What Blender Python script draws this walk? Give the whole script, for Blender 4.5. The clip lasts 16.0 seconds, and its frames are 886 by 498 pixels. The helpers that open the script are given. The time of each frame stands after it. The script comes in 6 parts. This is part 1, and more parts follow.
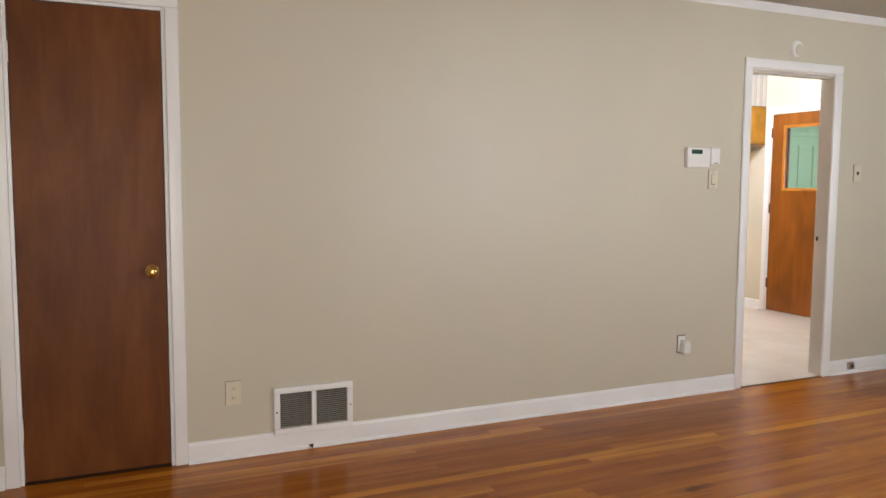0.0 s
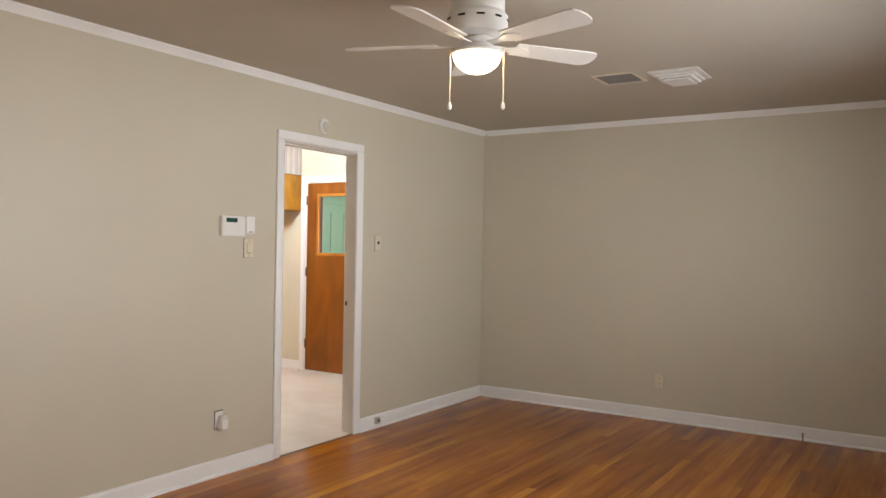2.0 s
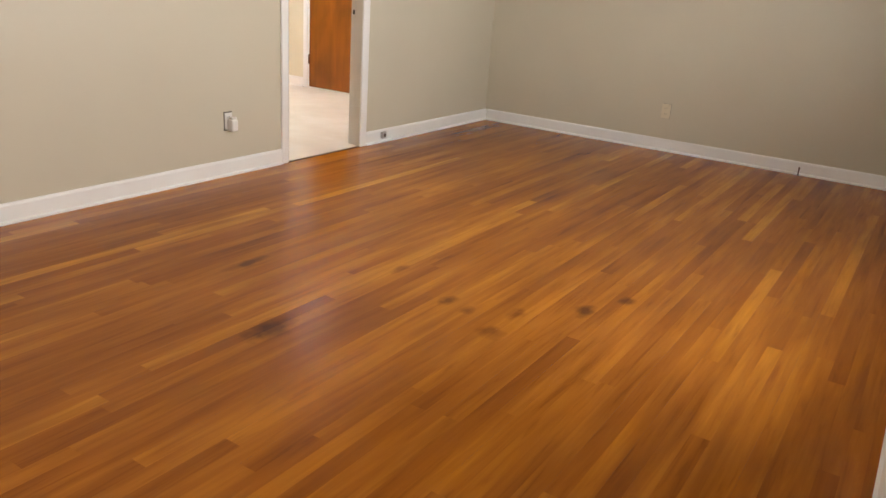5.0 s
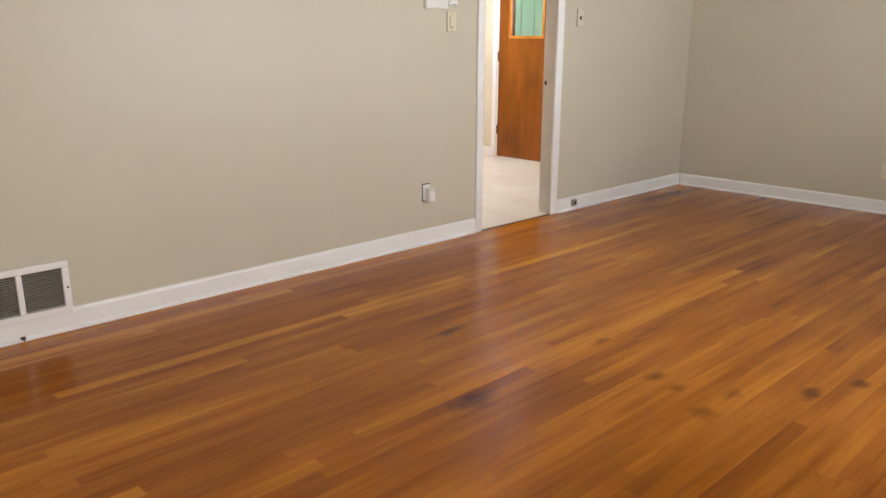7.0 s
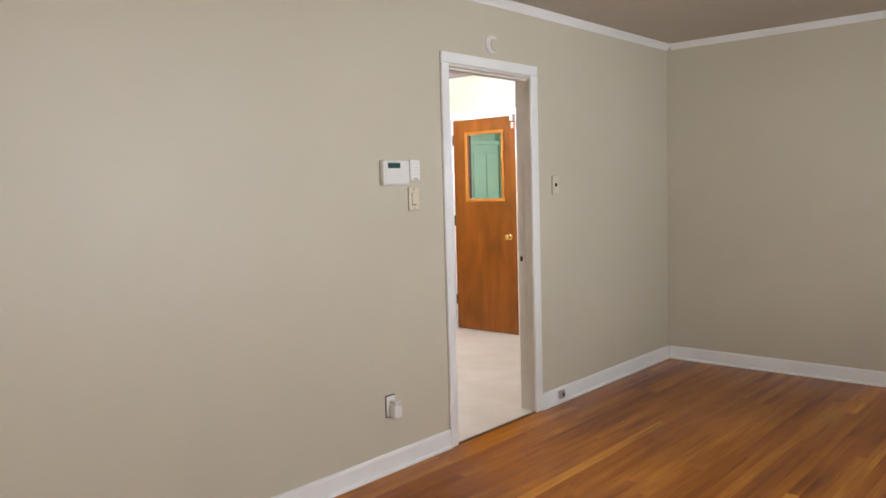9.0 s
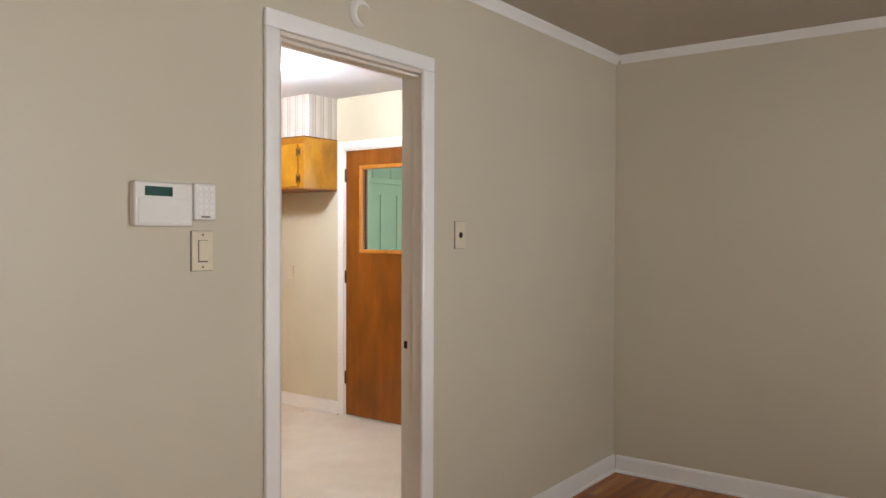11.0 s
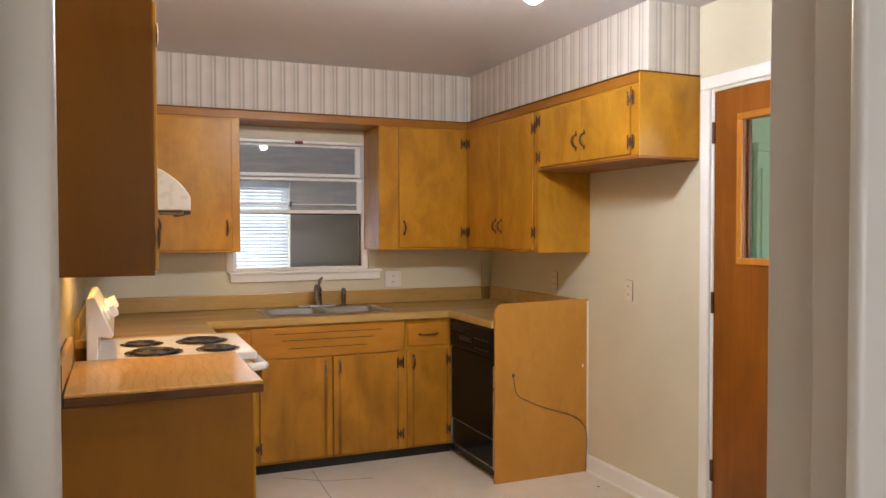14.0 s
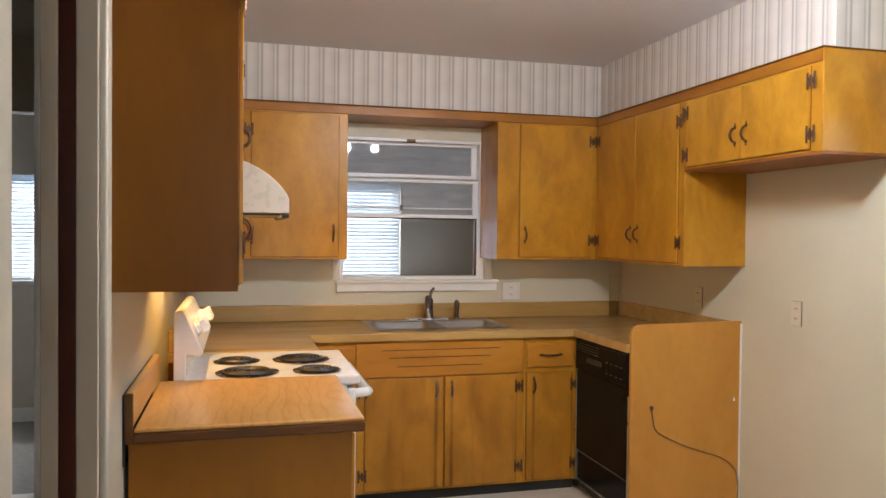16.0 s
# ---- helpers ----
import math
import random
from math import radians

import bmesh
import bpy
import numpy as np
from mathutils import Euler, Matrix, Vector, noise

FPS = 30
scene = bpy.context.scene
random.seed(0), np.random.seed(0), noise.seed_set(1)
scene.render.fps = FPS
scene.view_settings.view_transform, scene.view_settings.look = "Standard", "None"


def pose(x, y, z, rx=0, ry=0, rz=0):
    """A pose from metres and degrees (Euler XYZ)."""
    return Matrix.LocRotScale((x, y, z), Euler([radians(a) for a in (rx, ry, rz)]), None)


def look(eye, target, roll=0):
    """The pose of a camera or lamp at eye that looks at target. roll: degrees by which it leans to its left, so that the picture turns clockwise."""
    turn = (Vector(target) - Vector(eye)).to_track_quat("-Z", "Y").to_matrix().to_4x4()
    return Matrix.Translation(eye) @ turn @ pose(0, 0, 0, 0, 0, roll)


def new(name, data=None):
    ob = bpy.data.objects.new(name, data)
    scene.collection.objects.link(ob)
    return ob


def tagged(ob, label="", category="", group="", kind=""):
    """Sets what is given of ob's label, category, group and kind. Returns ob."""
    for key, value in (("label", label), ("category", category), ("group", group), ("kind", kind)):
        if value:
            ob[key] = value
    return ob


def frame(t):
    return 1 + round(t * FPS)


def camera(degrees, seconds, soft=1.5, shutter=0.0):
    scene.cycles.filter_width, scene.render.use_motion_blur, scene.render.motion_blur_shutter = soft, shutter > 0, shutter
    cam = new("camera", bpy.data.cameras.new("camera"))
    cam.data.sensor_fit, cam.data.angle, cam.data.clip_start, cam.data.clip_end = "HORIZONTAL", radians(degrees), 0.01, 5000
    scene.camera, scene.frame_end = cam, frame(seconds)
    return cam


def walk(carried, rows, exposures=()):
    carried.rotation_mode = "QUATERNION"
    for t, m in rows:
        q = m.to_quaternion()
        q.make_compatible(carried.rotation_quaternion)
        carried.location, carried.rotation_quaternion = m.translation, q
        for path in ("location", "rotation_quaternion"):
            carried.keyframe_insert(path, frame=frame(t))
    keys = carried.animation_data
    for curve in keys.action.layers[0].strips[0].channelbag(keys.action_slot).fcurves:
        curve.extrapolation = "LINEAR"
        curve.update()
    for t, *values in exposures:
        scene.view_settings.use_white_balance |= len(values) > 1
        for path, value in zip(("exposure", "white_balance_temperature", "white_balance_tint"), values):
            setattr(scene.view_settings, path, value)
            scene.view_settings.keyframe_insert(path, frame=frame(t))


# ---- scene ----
cam = camera(60.2, 16.0)
PATH = [
    (0, (-3.721, -3.67, 1.313), (-2.904, -1.852, 1.144), 0.3),
    (0.5, (-3.699, -3.641, 1.331), (-2.62, -1.962, 1.205), 0.4),
    (1, (-3.648, -3.604, 1.344), (-2.319, -2.111, 1.275), 1.1),
    (1.5, (-3.603, -3.58, 1.372), (-2.069, -2.296, 1.346), 1.5),
    (2, (-3.534, -3.566, 1.381), (-1.855, -2.479, 1.375), 1.0),
    (2.5, (-3.5, -3.559, 1.379), (-1.727, -2.634, 1.378), 0.2),
    (3, (-3.494, -3.555, 1.379), (-1.69, -2.692, 1.326), -0.1),
    (3.5, (-3.513, -3.557, 1.357), (-1.736, -2.67, 1.117), 0.9),
    (4, (-3.535, -3.566, 1.295), (-1.819, -2.648, 0.839), 2.4),
    (4.5, (-3.558, -3.555, 1.245), (-1.899, -2.619, 0.634), 3.7),
    (4.7, (-3.566, -3.544, 1.232), (-1.928, -2.596, 0.583), 4.1),
    (6.8, (-3.65, -3.526, 1.233), (-2.325, -2.142, 0.661), 1.0),
    (7, (-3.614, -3.442, 1.244), (-2.275, -2.053, 0.717), 0.2),
    (7.5, (-3.501, -3.12, 1.295), (-2.165, -1.676, 0.932), -0.9),
    (8, (-3.395, -2.995, 1.336), (-2.052, -1.538, 1.064), -1.5),
    (8.5, (-3.261, -2.827, 1.376), (-1.864, -1.417, 1.131), -2.6),
    (9, (-3.031, -2.692, 1.402), (-1.545, -1.364, 1.243), -1.6),
    (9.5, (-2.656, -2.547, 1.424), (-1.073, -1.326, 1.384), 0.5),
    (9.7, (-2.542, -2.488, 1.394), (-0.931, -1.302, 1.38), 0.3),
    (11.8, (-0.975, -1.55, 1.415), (0.59, -0.307, 1.331), -0.4),
    (12, (-0.834, -1.481, 1.425), (0.676, -0.173, 1.343), -0.3),
    (12.5, (-0.514, -1.27, 1.41), (0.85, 0.191, 1.337), -0.1),
    (13, (-0.248, -1.03, 1.432), (0.98, 0.548, 1.391), -0.4),
    (13.5, (0.017, -0.786, 1.435), (0.996, 0.959, 1.402), -0.2),
    (14, (0.159, -0.516, 1.423), (0.94, 1.324, 1.37), -0.1),
    (14.5, (0.246, -0.28, 1.426), (0.834, 1.631, 1.366), -0.2),
    (15, (0.319, -0.093, 1.428), (0.678, 1.874, 1.385), 0.2),
    (15.5, (0.297, -0.041, 1.431), (0.611, 1.933, 1.39), 0.2),
    (16, (0.265, -0.041, 1.434), (0.776, 1.893, 1.393), 0.6),
]
walk(cam, [(t, look(eye, target, roll)) for t, eye, target, roll in PATH],
     exposures=[(0.0, 0.10, 6250, 10), (1.0, 0.0, 6200, 10), (2.5, -0.05, 6600, 10), (3.0, -0.14, 6600, 10), (3.5, 0.0, 6700, 10), (4.5, 0.40, 6750, 10), (7.0, 0.32, 6300, 9), (8.5, 0.10, 6100, 9), (9.7, 0.02, 6150, 9),
                (12.0, -0.45, 6750, 11), (12.5, -0.47, 6750, 11), (13.5, -0.62, 6900, 11), (14.5, -0.48, 6600, 11), (16.0, -0.47, 6400, 10)])

# ---------------------------------------------------------------- light
world = bpy.data.worlds.new("sky")
scene.world = world
world.use_nodes = True
wn = world.node_tree
sky = wn.nodes.new("ShaderNodeTexSky")
sky.sky_type, sky.sun_disc = "NISHITA", False
sky.sun_elevation, sky.sun_rotation = radians(58), radians(25)
wn.links.new(sky.outputs[0], wn.nodes["Background"].inputs[0])
wn.nodes["Background"].inputs[1].default_value = 0.1


def lamp(name, kind, m, power, color, **kw):
    data = bpy.data.lights.new(name, kind)
    data.energy, data.color = power, color
    for key, value in kw.items():
        if key == "size":
            data.size = value
        elif key == "size_y":
            data.shape = "RECTANGLE"
            data.size_y = value
        elif key == "angle":
            data.angle = value
        elif key == "radius":
            data.shadow_soft_size = value
    ob = new(name, data)
    ob.matrix_world = m
    return ob


DAY = (0.95, 0.97, 1.0)
# the sun stands behind the house, so none of its beams enters the front room
lamp("sun", "SUN", look((0, 0, 0), (-0.22, -0.48, -0.85)), 3.0, (1.0, 0.95, 0.88), angle=radians(0.5))
lamp("front_window_daylight", "AREA", look((-0.12, -3.90, 1.48), (1.3, 0.0, 1.62)), 82, (0.97, 0.97, 0.98), size=2.5, size_y=1.6)
lamp("front_door_daylight", "AREA", look((-3.72, -4.25, 1.15), (-3.3, 0, 1.35)), 44, (1.0, 0.94, 0.87), size=0.95, size_y=1.95)
lamp("back_window_daylight", "AREA", look((0.98, 6.46, 1.45), (0.98, 0, 1.3)), 40, DAY, size=1.1, size_y=0.75)
lamp("back_hall_window_daylight", "AREA", look((-1.45, 6.46, 1.45), (-1.45, 0, 1.3)), 60, DAY, size=1.0, size_y=0.75)
# added lamp in an unseen, assumed window, to light the green utility room
lamp("utility_window_daylight", "AREA", look((4.0, 0.42, 1.6), (4.0, 3, 1.3)), 36, (0.95, 1.0, 0.95), size=0.9, size_y=0.9)


# ---------------------------------------------------------------- materials
def shade(name, rough=0.5, metal=0.0):
    m = bpy.data.materials.new(name)
    m.use_nodes = True
    nt = m.node_tree
    b = nt.nodes["Principled BSDF"]
    b.inputs["Roughness"].default_value = rough
    b.inputs["Metallic"].default_value = metal
    return m, nt, b


def node(nt, kind, **kw):
    n = nt.nodes.new(kind)
    for key, value in kw.items():
        n.inputs[key].default_value = value
    return n


def coords(nt, scale=(1, 1, 1), spread=0.0):
    tc = nt.nodes.new("ShaderNodeTexCoord")
    mp = nt.nodes.new("ShaderNodeMapping")
    mp.inputs["Scale"].default_value = scale
    nt.links.new(tc.outputs["Object"], mp.inputs["Vector"])
    if spread:
        oi = nt.nodes.new("ShaderNodeObjectInfo")
        mul = nt.nodes.new("ShaderNodeMath")
        mul.operation = "MULTIPLY"
        mul.inputs[1].default_value = spread
        nt.links.new(oi.outputs["Random"], mul.inputs[0])
        cmb = nt.nodes.new("ShaderNodeCombineXYZ")
        for k in range(3):
            nt.links.new(mul.outputs[0], cmb.inputs[k])
        nt.links.new(cmb.outputs[0], mp.inputs["Location"])
    return mp


def ramp(nt, fac, stops):
    r = nt.nodes.new("ShaderNodeValToRGB")
    els = r.color_ramp.elements
    while len(els) < len(stops):
        els.new(0.5)
    for e, (p, c) in zip(els, stops):
        e.position, e.color = p, (*c, 1)
    nt.links.new(fac, r.inputs[0])
    return r


def mix(nt, fac, a, b, kind="MIX"):
    m = nt.nodes.new("ShaderNodeMix")
    m.data_type, m.blend_type = "RGBA", kind
    if isinstance(fac, float):
        m.inputs[0].default_value = fac
    else:
        nt.links.new(fac, m.inputs[0])
    for slot, v in ((6, a), (7, b)):
        if isinstance(v, tuple):
            m.inputs[slot].default_value = (*v, 1)
        else:
            nt.links.new(v, m.inputs[slot])
    return m.outputs[2]


def bump(nt, b, height, strength, distance=0.002):
    n = node(nt, "ShaderNodeBump", Strength=strength, Distance=distance)
    nt.links.new(height, n.inputs["Height"])
    nt.links.new(n.outputs[0], b.inputs["Normal"])


def paint(name, color, rough=0.55, vary=0.06, grain=0.12, scale=1.1):
    """Rolled wall paint or enamel: broad mottling, fine stipple."""
    m, nt, b = shade(name, rough)
    mp = coords(nt)
    big = node(nt, "ShaderNodeTexNoise", Scale=scale, Detail=4.0)
    fine = node(nt, "ShaderNodeTexNoise", Scale=260.0, Detail=2.0)
    for n in (big, fine):
        nt.links.new(mp.outputs[0], n.inputs["Vector"])
    lo = tuple(c * (1 - vary) for c in color)
    hi = tuple(min(1, c * (1 + vary)) for c in color)
    r = ramp(nt, big.outputs[0], [(0.3, lo), (0.7, hi)])
    nt.links.new(r.outputs[0], b.inputs["Base Color"])
    bump(nt, b, fine.outputs[0], grain, 0.001)
    return m


def wood(name, dark, mid, light, axis=2, rough=0.35, fine=30.0, stretch=14.0, spread=7.0, blotch=0.5, top_layer=0.0, cloudy=2.6):
    """Flat-sawn veneer or board, its grain along one axis, with blotches and pores."""
    m, nt, b = shade(name, rough)
    s = [1.0, 1.0, 1.0]
    s[axis] = 1.0 / stretch
    mp = coords(nt, s, spread)
    grain = node(nt, "ShaderNodeTexNoise", Scale=fine, Detail=7.0, Roughness=0.6, Distortion=0.6)
    pores = node(nt, "ShaderNodeTexNoise", Scale=fine * 7, Detail=3.0)
    for n in (grain, pores):
        nt.links.new(mp.outputs[0], n.inputs["Vector"])
    mp2 = coords(nt, [1.6 if k != axis else 0.7 for k in range(3)], spread)
    cloud = node(nt, "ShaderNodeTexNoise", Scale=cloudy, Detail=6.0, Distortion=0.8)
    nt.links.new(mp2.outputs[0], cloud.inputs["Vector"])
    r = ramp(nt, grain.outputs[0], [(0.28, dark), (0.5, mid), (0.74, light)])
    c = ramp(nt, cloud.outputs[0], [(0.3, tuple(x * (1 - blotch * 0.55) for x in (1.0, 0.96, 0.9))), (0.65, (1, 1, 1))])
    col = mix(nt, 1.0, r.outputs[0], c.outputs[0], "MULTIPLY")
    p = ramp(nt, pores.outputs[0], [(0.3, (0.8, 0.78, 0.74)), (0.5, (1, 1, 1))])
    col = mix(nt, 0.3, col, mix(nt, 1.0, col, p.outputs[0], "MULTIPLY"))
    nt.links.new(col, b.inputs["Base Color"])
    rr = ramp(nt, cloud.outputs[0], [(0.2, (rough * 1.1,) * 3), (0.8, (rough * 0.93,) * 3)])
    nt.links.new(rr.outputs[0], b.inputs["Roughness"])
    b.inputs["Specular IOR Level"].default_value = 0.32
    b.inputs["Coat Weight"].default_value = top_layer
    b.inputs["Coat Roughness"].default_value = 0.12
    bump(nt, b, pores.outputs[0], 0.12, 0.0006)
    return m


def worn(name, runs):
    """Birch doors below the sink: handled veneer with dark drips that run down from the pulls and edges."""
    m = wood(name, (0.40, 0.170, 0.015), (0.455, 0.202, 0.019), (0.51, 0.236, 0.025), 2, 0.36, 5.0, 2.0, blotch=0.55, cloudy=4.5)
    nt = m.node_tree
    b = nt.nodes["Principled BSDF"]
    old = b.inputs["Base Color"].links[0].from_socket
    n = node(nt, "ShaderNodeTexNoise", Scale=16.0, Detail=4.0)
    nt.links.new(coords(nt, (1.0, 1.0, 0.10), 9.0).outputs[0], n.inputs["Vector"])
    sep = nt.nodes.new("ShaderNodeSeparateXYZ")
    nt.links.new(coords(nt).outputs[0], sep.inputs[0])
    for c, width, top in runs:
        dx = nt.nodes.new("ShaderNodeMath")
        dx.operation = "SUBTRACT"
        dx.inputs[1].default_value = c
        nt.links.new(sep.outputs[0], dx.inputs[0])
        ab = nt.nodes.new("ShaderNodeMath")
        ab.operation = "ABSOLUTE"
        nt.links.new(dx.outputs[0], ab.inputs[0])
        up = node(nt, "ShaderNodeMapRange")
        for key, value in (("From Min", top - 0.02), ("From Max", top + 0.03), ("To Min", 0.0), ("To Max", 0.03)):
            up.inputs[key].default_value = value
        nt.links.new(sep.outputs[2], up.inputs["Value"])
        fade = node(nt, "ShaderNodeMath")
        nt.links.new(ab.outputs[0], fade.inputs[0])
        nt.links.new(up.outputs[0], fade.inputs[1])
        wob = node(nt, "ShaderNodeMath")
        wob.operation = "MULTIPLY_ADD"
        wob.inputs[1].default_value = 0.5 / width
        nt.links.new(fade.outputs[0], wob.inputs[0])
        nt.links.new(n.outputs[0], wob.inputs[2])
        k = ramp(nt, wob.outputs[0], [(0.42, (0.34, 0.29, 0.26)), (0.62, (0.66, 0.62, 0.58)), (0.92, (1, 1, 1))])
        old = mix(nt, 1.0, old, k.outputs[0], "MULTIPLY")
    r = ramp(nt, n.outputs[0], [(0.25, (0.62, 0.57, 0.52)), (0.33, (0.92, 0.90, 0.88)), (0.40, (1, 1, 1))])
    nt.links.new(mix(nt, 1.0, old, r.outputs[0], "MULTIPLY"), b.inputs["Base Color"])
    return m


def plain(name, color, rough=0.4, metal=0.0, vary=0.12, scale=25.0):
    m, nt, b = shade(name, rough, metal)
    n = node(nt, "ShaderNodeTexNoise", Scale=scale, Detail=5.0)
    nt.links.new(coords(nt, spread=3.0).outputs[0], n.inputs["Vector"])
    r = ramp(nt, n.outputs[0], [(0.3, tuple(c * (1 - vary) for c in color)), (0.7, tuple(min(1, c * (1 + vary)) for c in color))])
    nt.links.new(r.outputs[0], b.inputs["Base Color"])
    rr = ramp(nt, n.outputs[0], [(0.3, (rough * 0.85,) * 3), (0.7, (min(1, rough * 1.2),) * 3)])
    nt.links.new(rr.outputs[0], b.inputs["Roughness"])
    return m


def glow(name, color, strength):
    m, nt, b = shade(name, 0.4)
    b.inputs["Base Color"].default_value = (0.9, 0.9, 0.88, 1)
    b.inputs["Emission Color"].default_value = (*color, 1)
    b.inputs["Emission Strength"].default_value = strength
    return m


def glass(name, tint=(0.95, 0.97, 0.96)):
    m, nt, b = shade(name, 0.02)
    b.inputs["Base Color"].default_value = (*tint, 1)
    b.inputs["Transmission Weight"].default_value = 1.0
    b.inputs["IOR"].default_value = 1.45
    return m


def wallpaper(name):
    """Cream paper with paired grey stripes, hung upright: x + y counts along either wall."""
    m, nt, b = shade(name, 0.6)
    tc = nt.nodes.new("ShaderNodeTexCoord")
    sep = nt.nodes.new("ShaderNodeSeparateXYZ")
    nt.links.new(tc.outputs["Object"], sep.inputs[0])
    add = nt.nodes.new("ShaderNodeMath")
    nt.links.new(sep.outputs[0], add.inputs[0])
    nt.links.new(sep.outputs[1], add.inputs[1])
    cell = nt.nodes.new("ShaderNodeMath")
    cell.operation = "DIVIDE"
    cell.inputs[1].default_value = 0.083
    nt.links.new(add.outputs[0], cell.inputs[0])
    fr = nt.nodes.new("ShaderNodeMath")
    fr.operation = "FRACT"
    nt.links.new(cell.outputs[0], fr.inputs[0])
    base, grey, mid = (0.69, 0.63, 0.575), (0.44, 0.40, 0.365), (0.59, 0.535, 0.485)
    r = ramp(nt, fr.outputs[0], [(0.0, base), (0.34, mid), (0.40, grey), (0.46, mid), (0.56, base), (0.62, grey), (0.70, grey), (0.76, base)])
    n = node(nt, "ShaderNodeTexNoise", Scale=9.0, Detail=6.0)
    nt.links.new(tc.outputs["Object"], n.inputs["Vector"])
    v = ramp(nt, n.outputs[0], [(0.3, (0.9, 0.89, 0.87)), (0.7, (1, 1, 1))])
    nt.links.new(mix(nt, 1.0, r.outputs[0], v.outputs[0], "MULTIPLY"), b.inputs["Base Color"])
    return m


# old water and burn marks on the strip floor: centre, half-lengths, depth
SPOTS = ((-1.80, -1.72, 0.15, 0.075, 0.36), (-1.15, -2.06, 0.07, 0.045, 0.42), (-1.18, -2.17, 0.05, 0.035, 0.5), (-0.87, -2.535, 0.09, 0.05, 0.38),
         (-0.64, -2.635, 0.07, 0.045, 0.45), (-1.40, -1.18, 0.15, 0.04, 0.38), (-1.29, -2.335, 0.07, 0.06, 0.55), (-1.08, -2.337, 0.08, 0.04, 0.6), (-1.0, -1.71, 0.08, 0.03, 0.55))


def strip_oak(name, island=False):
    """Oak strips, each with a tone of its own, under worn amber varnish."""
    m, nt, b = shade(name, 0.3)
    if island:
        tone = nt.nodes.new("ShaderNodeNewGeometry").outputs["Random Per Island"]
    else:
        tone = nt.nodes.new("ShaderNodeObjectInfo").outputs["Random"]
    tc = nt.nodes.new("ShaderNodeTexCoord")
    geo = nt.nodes.new("ShaderNodeNewGeometry")
    off = nt.nodes.new("ShaderNodeMath")
    off.operation = "MULTIPLY"
    off.inputs[1].default_value = 37.0
    nt.links.new(tone, off.inputs[0])
    cmb = nt.nodes.new("ShaderNodeCombineXYZ")
    nt.links.new(off.outputs[0], cmb.inputs[0])
    nt.links.new(off.outputs[0], cmb.inputs[2])
    mp = nt.nodes.new("ShaderNodeMapping")
    mp.inputs["Scale"].default_value = (1 / 16, 1, 1)
    nt.links.new(geo.outputs["Position"], mp.inputs["Vector"])
    nt.links.new(cmb.outputs[0], mp.inputs["Location"])
    grain = node(nt, "ShaderNodeTexNoise", Scale=46.0, Detail=5.0, Roughness=0.62, Distortion=0.5)
    nt.links.new(mp.outputs[0], grain.inputs["Vector"])
    tones = ramp(nt, tone, [(0.0, (0.375, 0.116, 0.009)), (0.25, (0.435, 0.143, 0.010)), (0.65, (0.495, 0.170, 0.012)), (0.88, (0.56, 0.202, 0.015)), (1.0, (0.69, 0.278, 0.023))])
    g = ramp(nt, grain.outputs[0], [(0.30, (0.72, 0.66, 0.60)), (0.44, (0.92, 0.90, 0.87)), (0.58, (1, 1, 1)), (0.72, (1.12, 1.15, 1.16))])
    col = mix(nt, 1.0, tones.outputs[0], g.outputs[0], "MULTIPLY")
    # slow light and dark runs along each strip
    mp2 = nt.nodes.new("ShaderNodeMapping")
    mp2.inputs["Scale"].default_value = (1 / 9, 1, 1)
    nt.links.new(geo.outputs["Position"], mp2.inputs["Vector"])
    nt.links.new(cmb.outputs[0], mp2.inputs["Location"])
    run = node(nt, "ShaderNodeTexNoise", Scale=11.0, Detail=1.5)
    nt.links.new(mp2.outputs[0], run.inputs["Vector"])
    rr = ramp(nt, run.outputs[0], [(0.32, (0.74, 0.68, 0.62)), (0.5, (0.97, 0.96, 0.95)), (0.68, (1.14, 1.18, 1.18))])
    col = mix(nt, 1.0, col, rr.outputs[0], "MULTIPLY")
    # old stains in the varnish, with shapes of their own
    wear = node(nt, "ShaderNodeTexNoise", Scale=1.1, Detail=2.0)
    nt.links.new(geo.outputs["Position"], wear.inputs["Vector"])
    w = ramp(nt, wear.outputs[0], [(0.25, (0.78, 0.72, 0.68)), (0.6, (1, 1, 1))])
    col = mix(nt, 0.8, col, mix(nt, 1.0, col, w.outputs[0], "MULTIPLY"))
    rag = node(nt, "ShaderNodeTexNoise", Scale=16.0, Detail=3.0)
    nt.links.new(geo.outputs["Position"], rag.inputs["Vector"])
    for sx, sy, rx, ry, deep in SPOTS:
        at = nt.nodes.new("ShaderNodeMapping")
        at.vector_type = "TEXTURE"
        at.inputs["Location"].default_value = (sx, sy, 0)
        at.inputs["Scale"].default_value = (2 * rx, 2 * ry, 1)
        nt.links.new(geo.outputs["Position"], at.inputs["Vector"])
        ln = nt.nodes.new("ShaderNodeVectorMath")
        ln.operation = "LENGTH"
        nt.links.new(at.outputs[0], ln.inputs[0])
        ad = node(nt, "ShaderNodeMath")
        ad.operation = "MULTIPLY_ADD"
        ad.inputs[1].default_value = 0.55
        nt.links.new(rag.outputs[0], ad.inputs[0])
        nt.links.new(ln.outputs["Value"], ad.inputs[2])
        sp = ramp(nt, ad.outputs[0], [(0.42, (deep, deep * 0.9, deep * 0.9)), (0.74, (1, 1, 1))])
        col = mix(nt, 1.0, col, sp.outputs[0], "MULTIPLY")
    # shade painted into the strip colour: multiplied darker towards the corner by the kitchen
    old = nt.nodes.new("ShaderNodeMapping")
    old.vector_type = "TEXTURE"
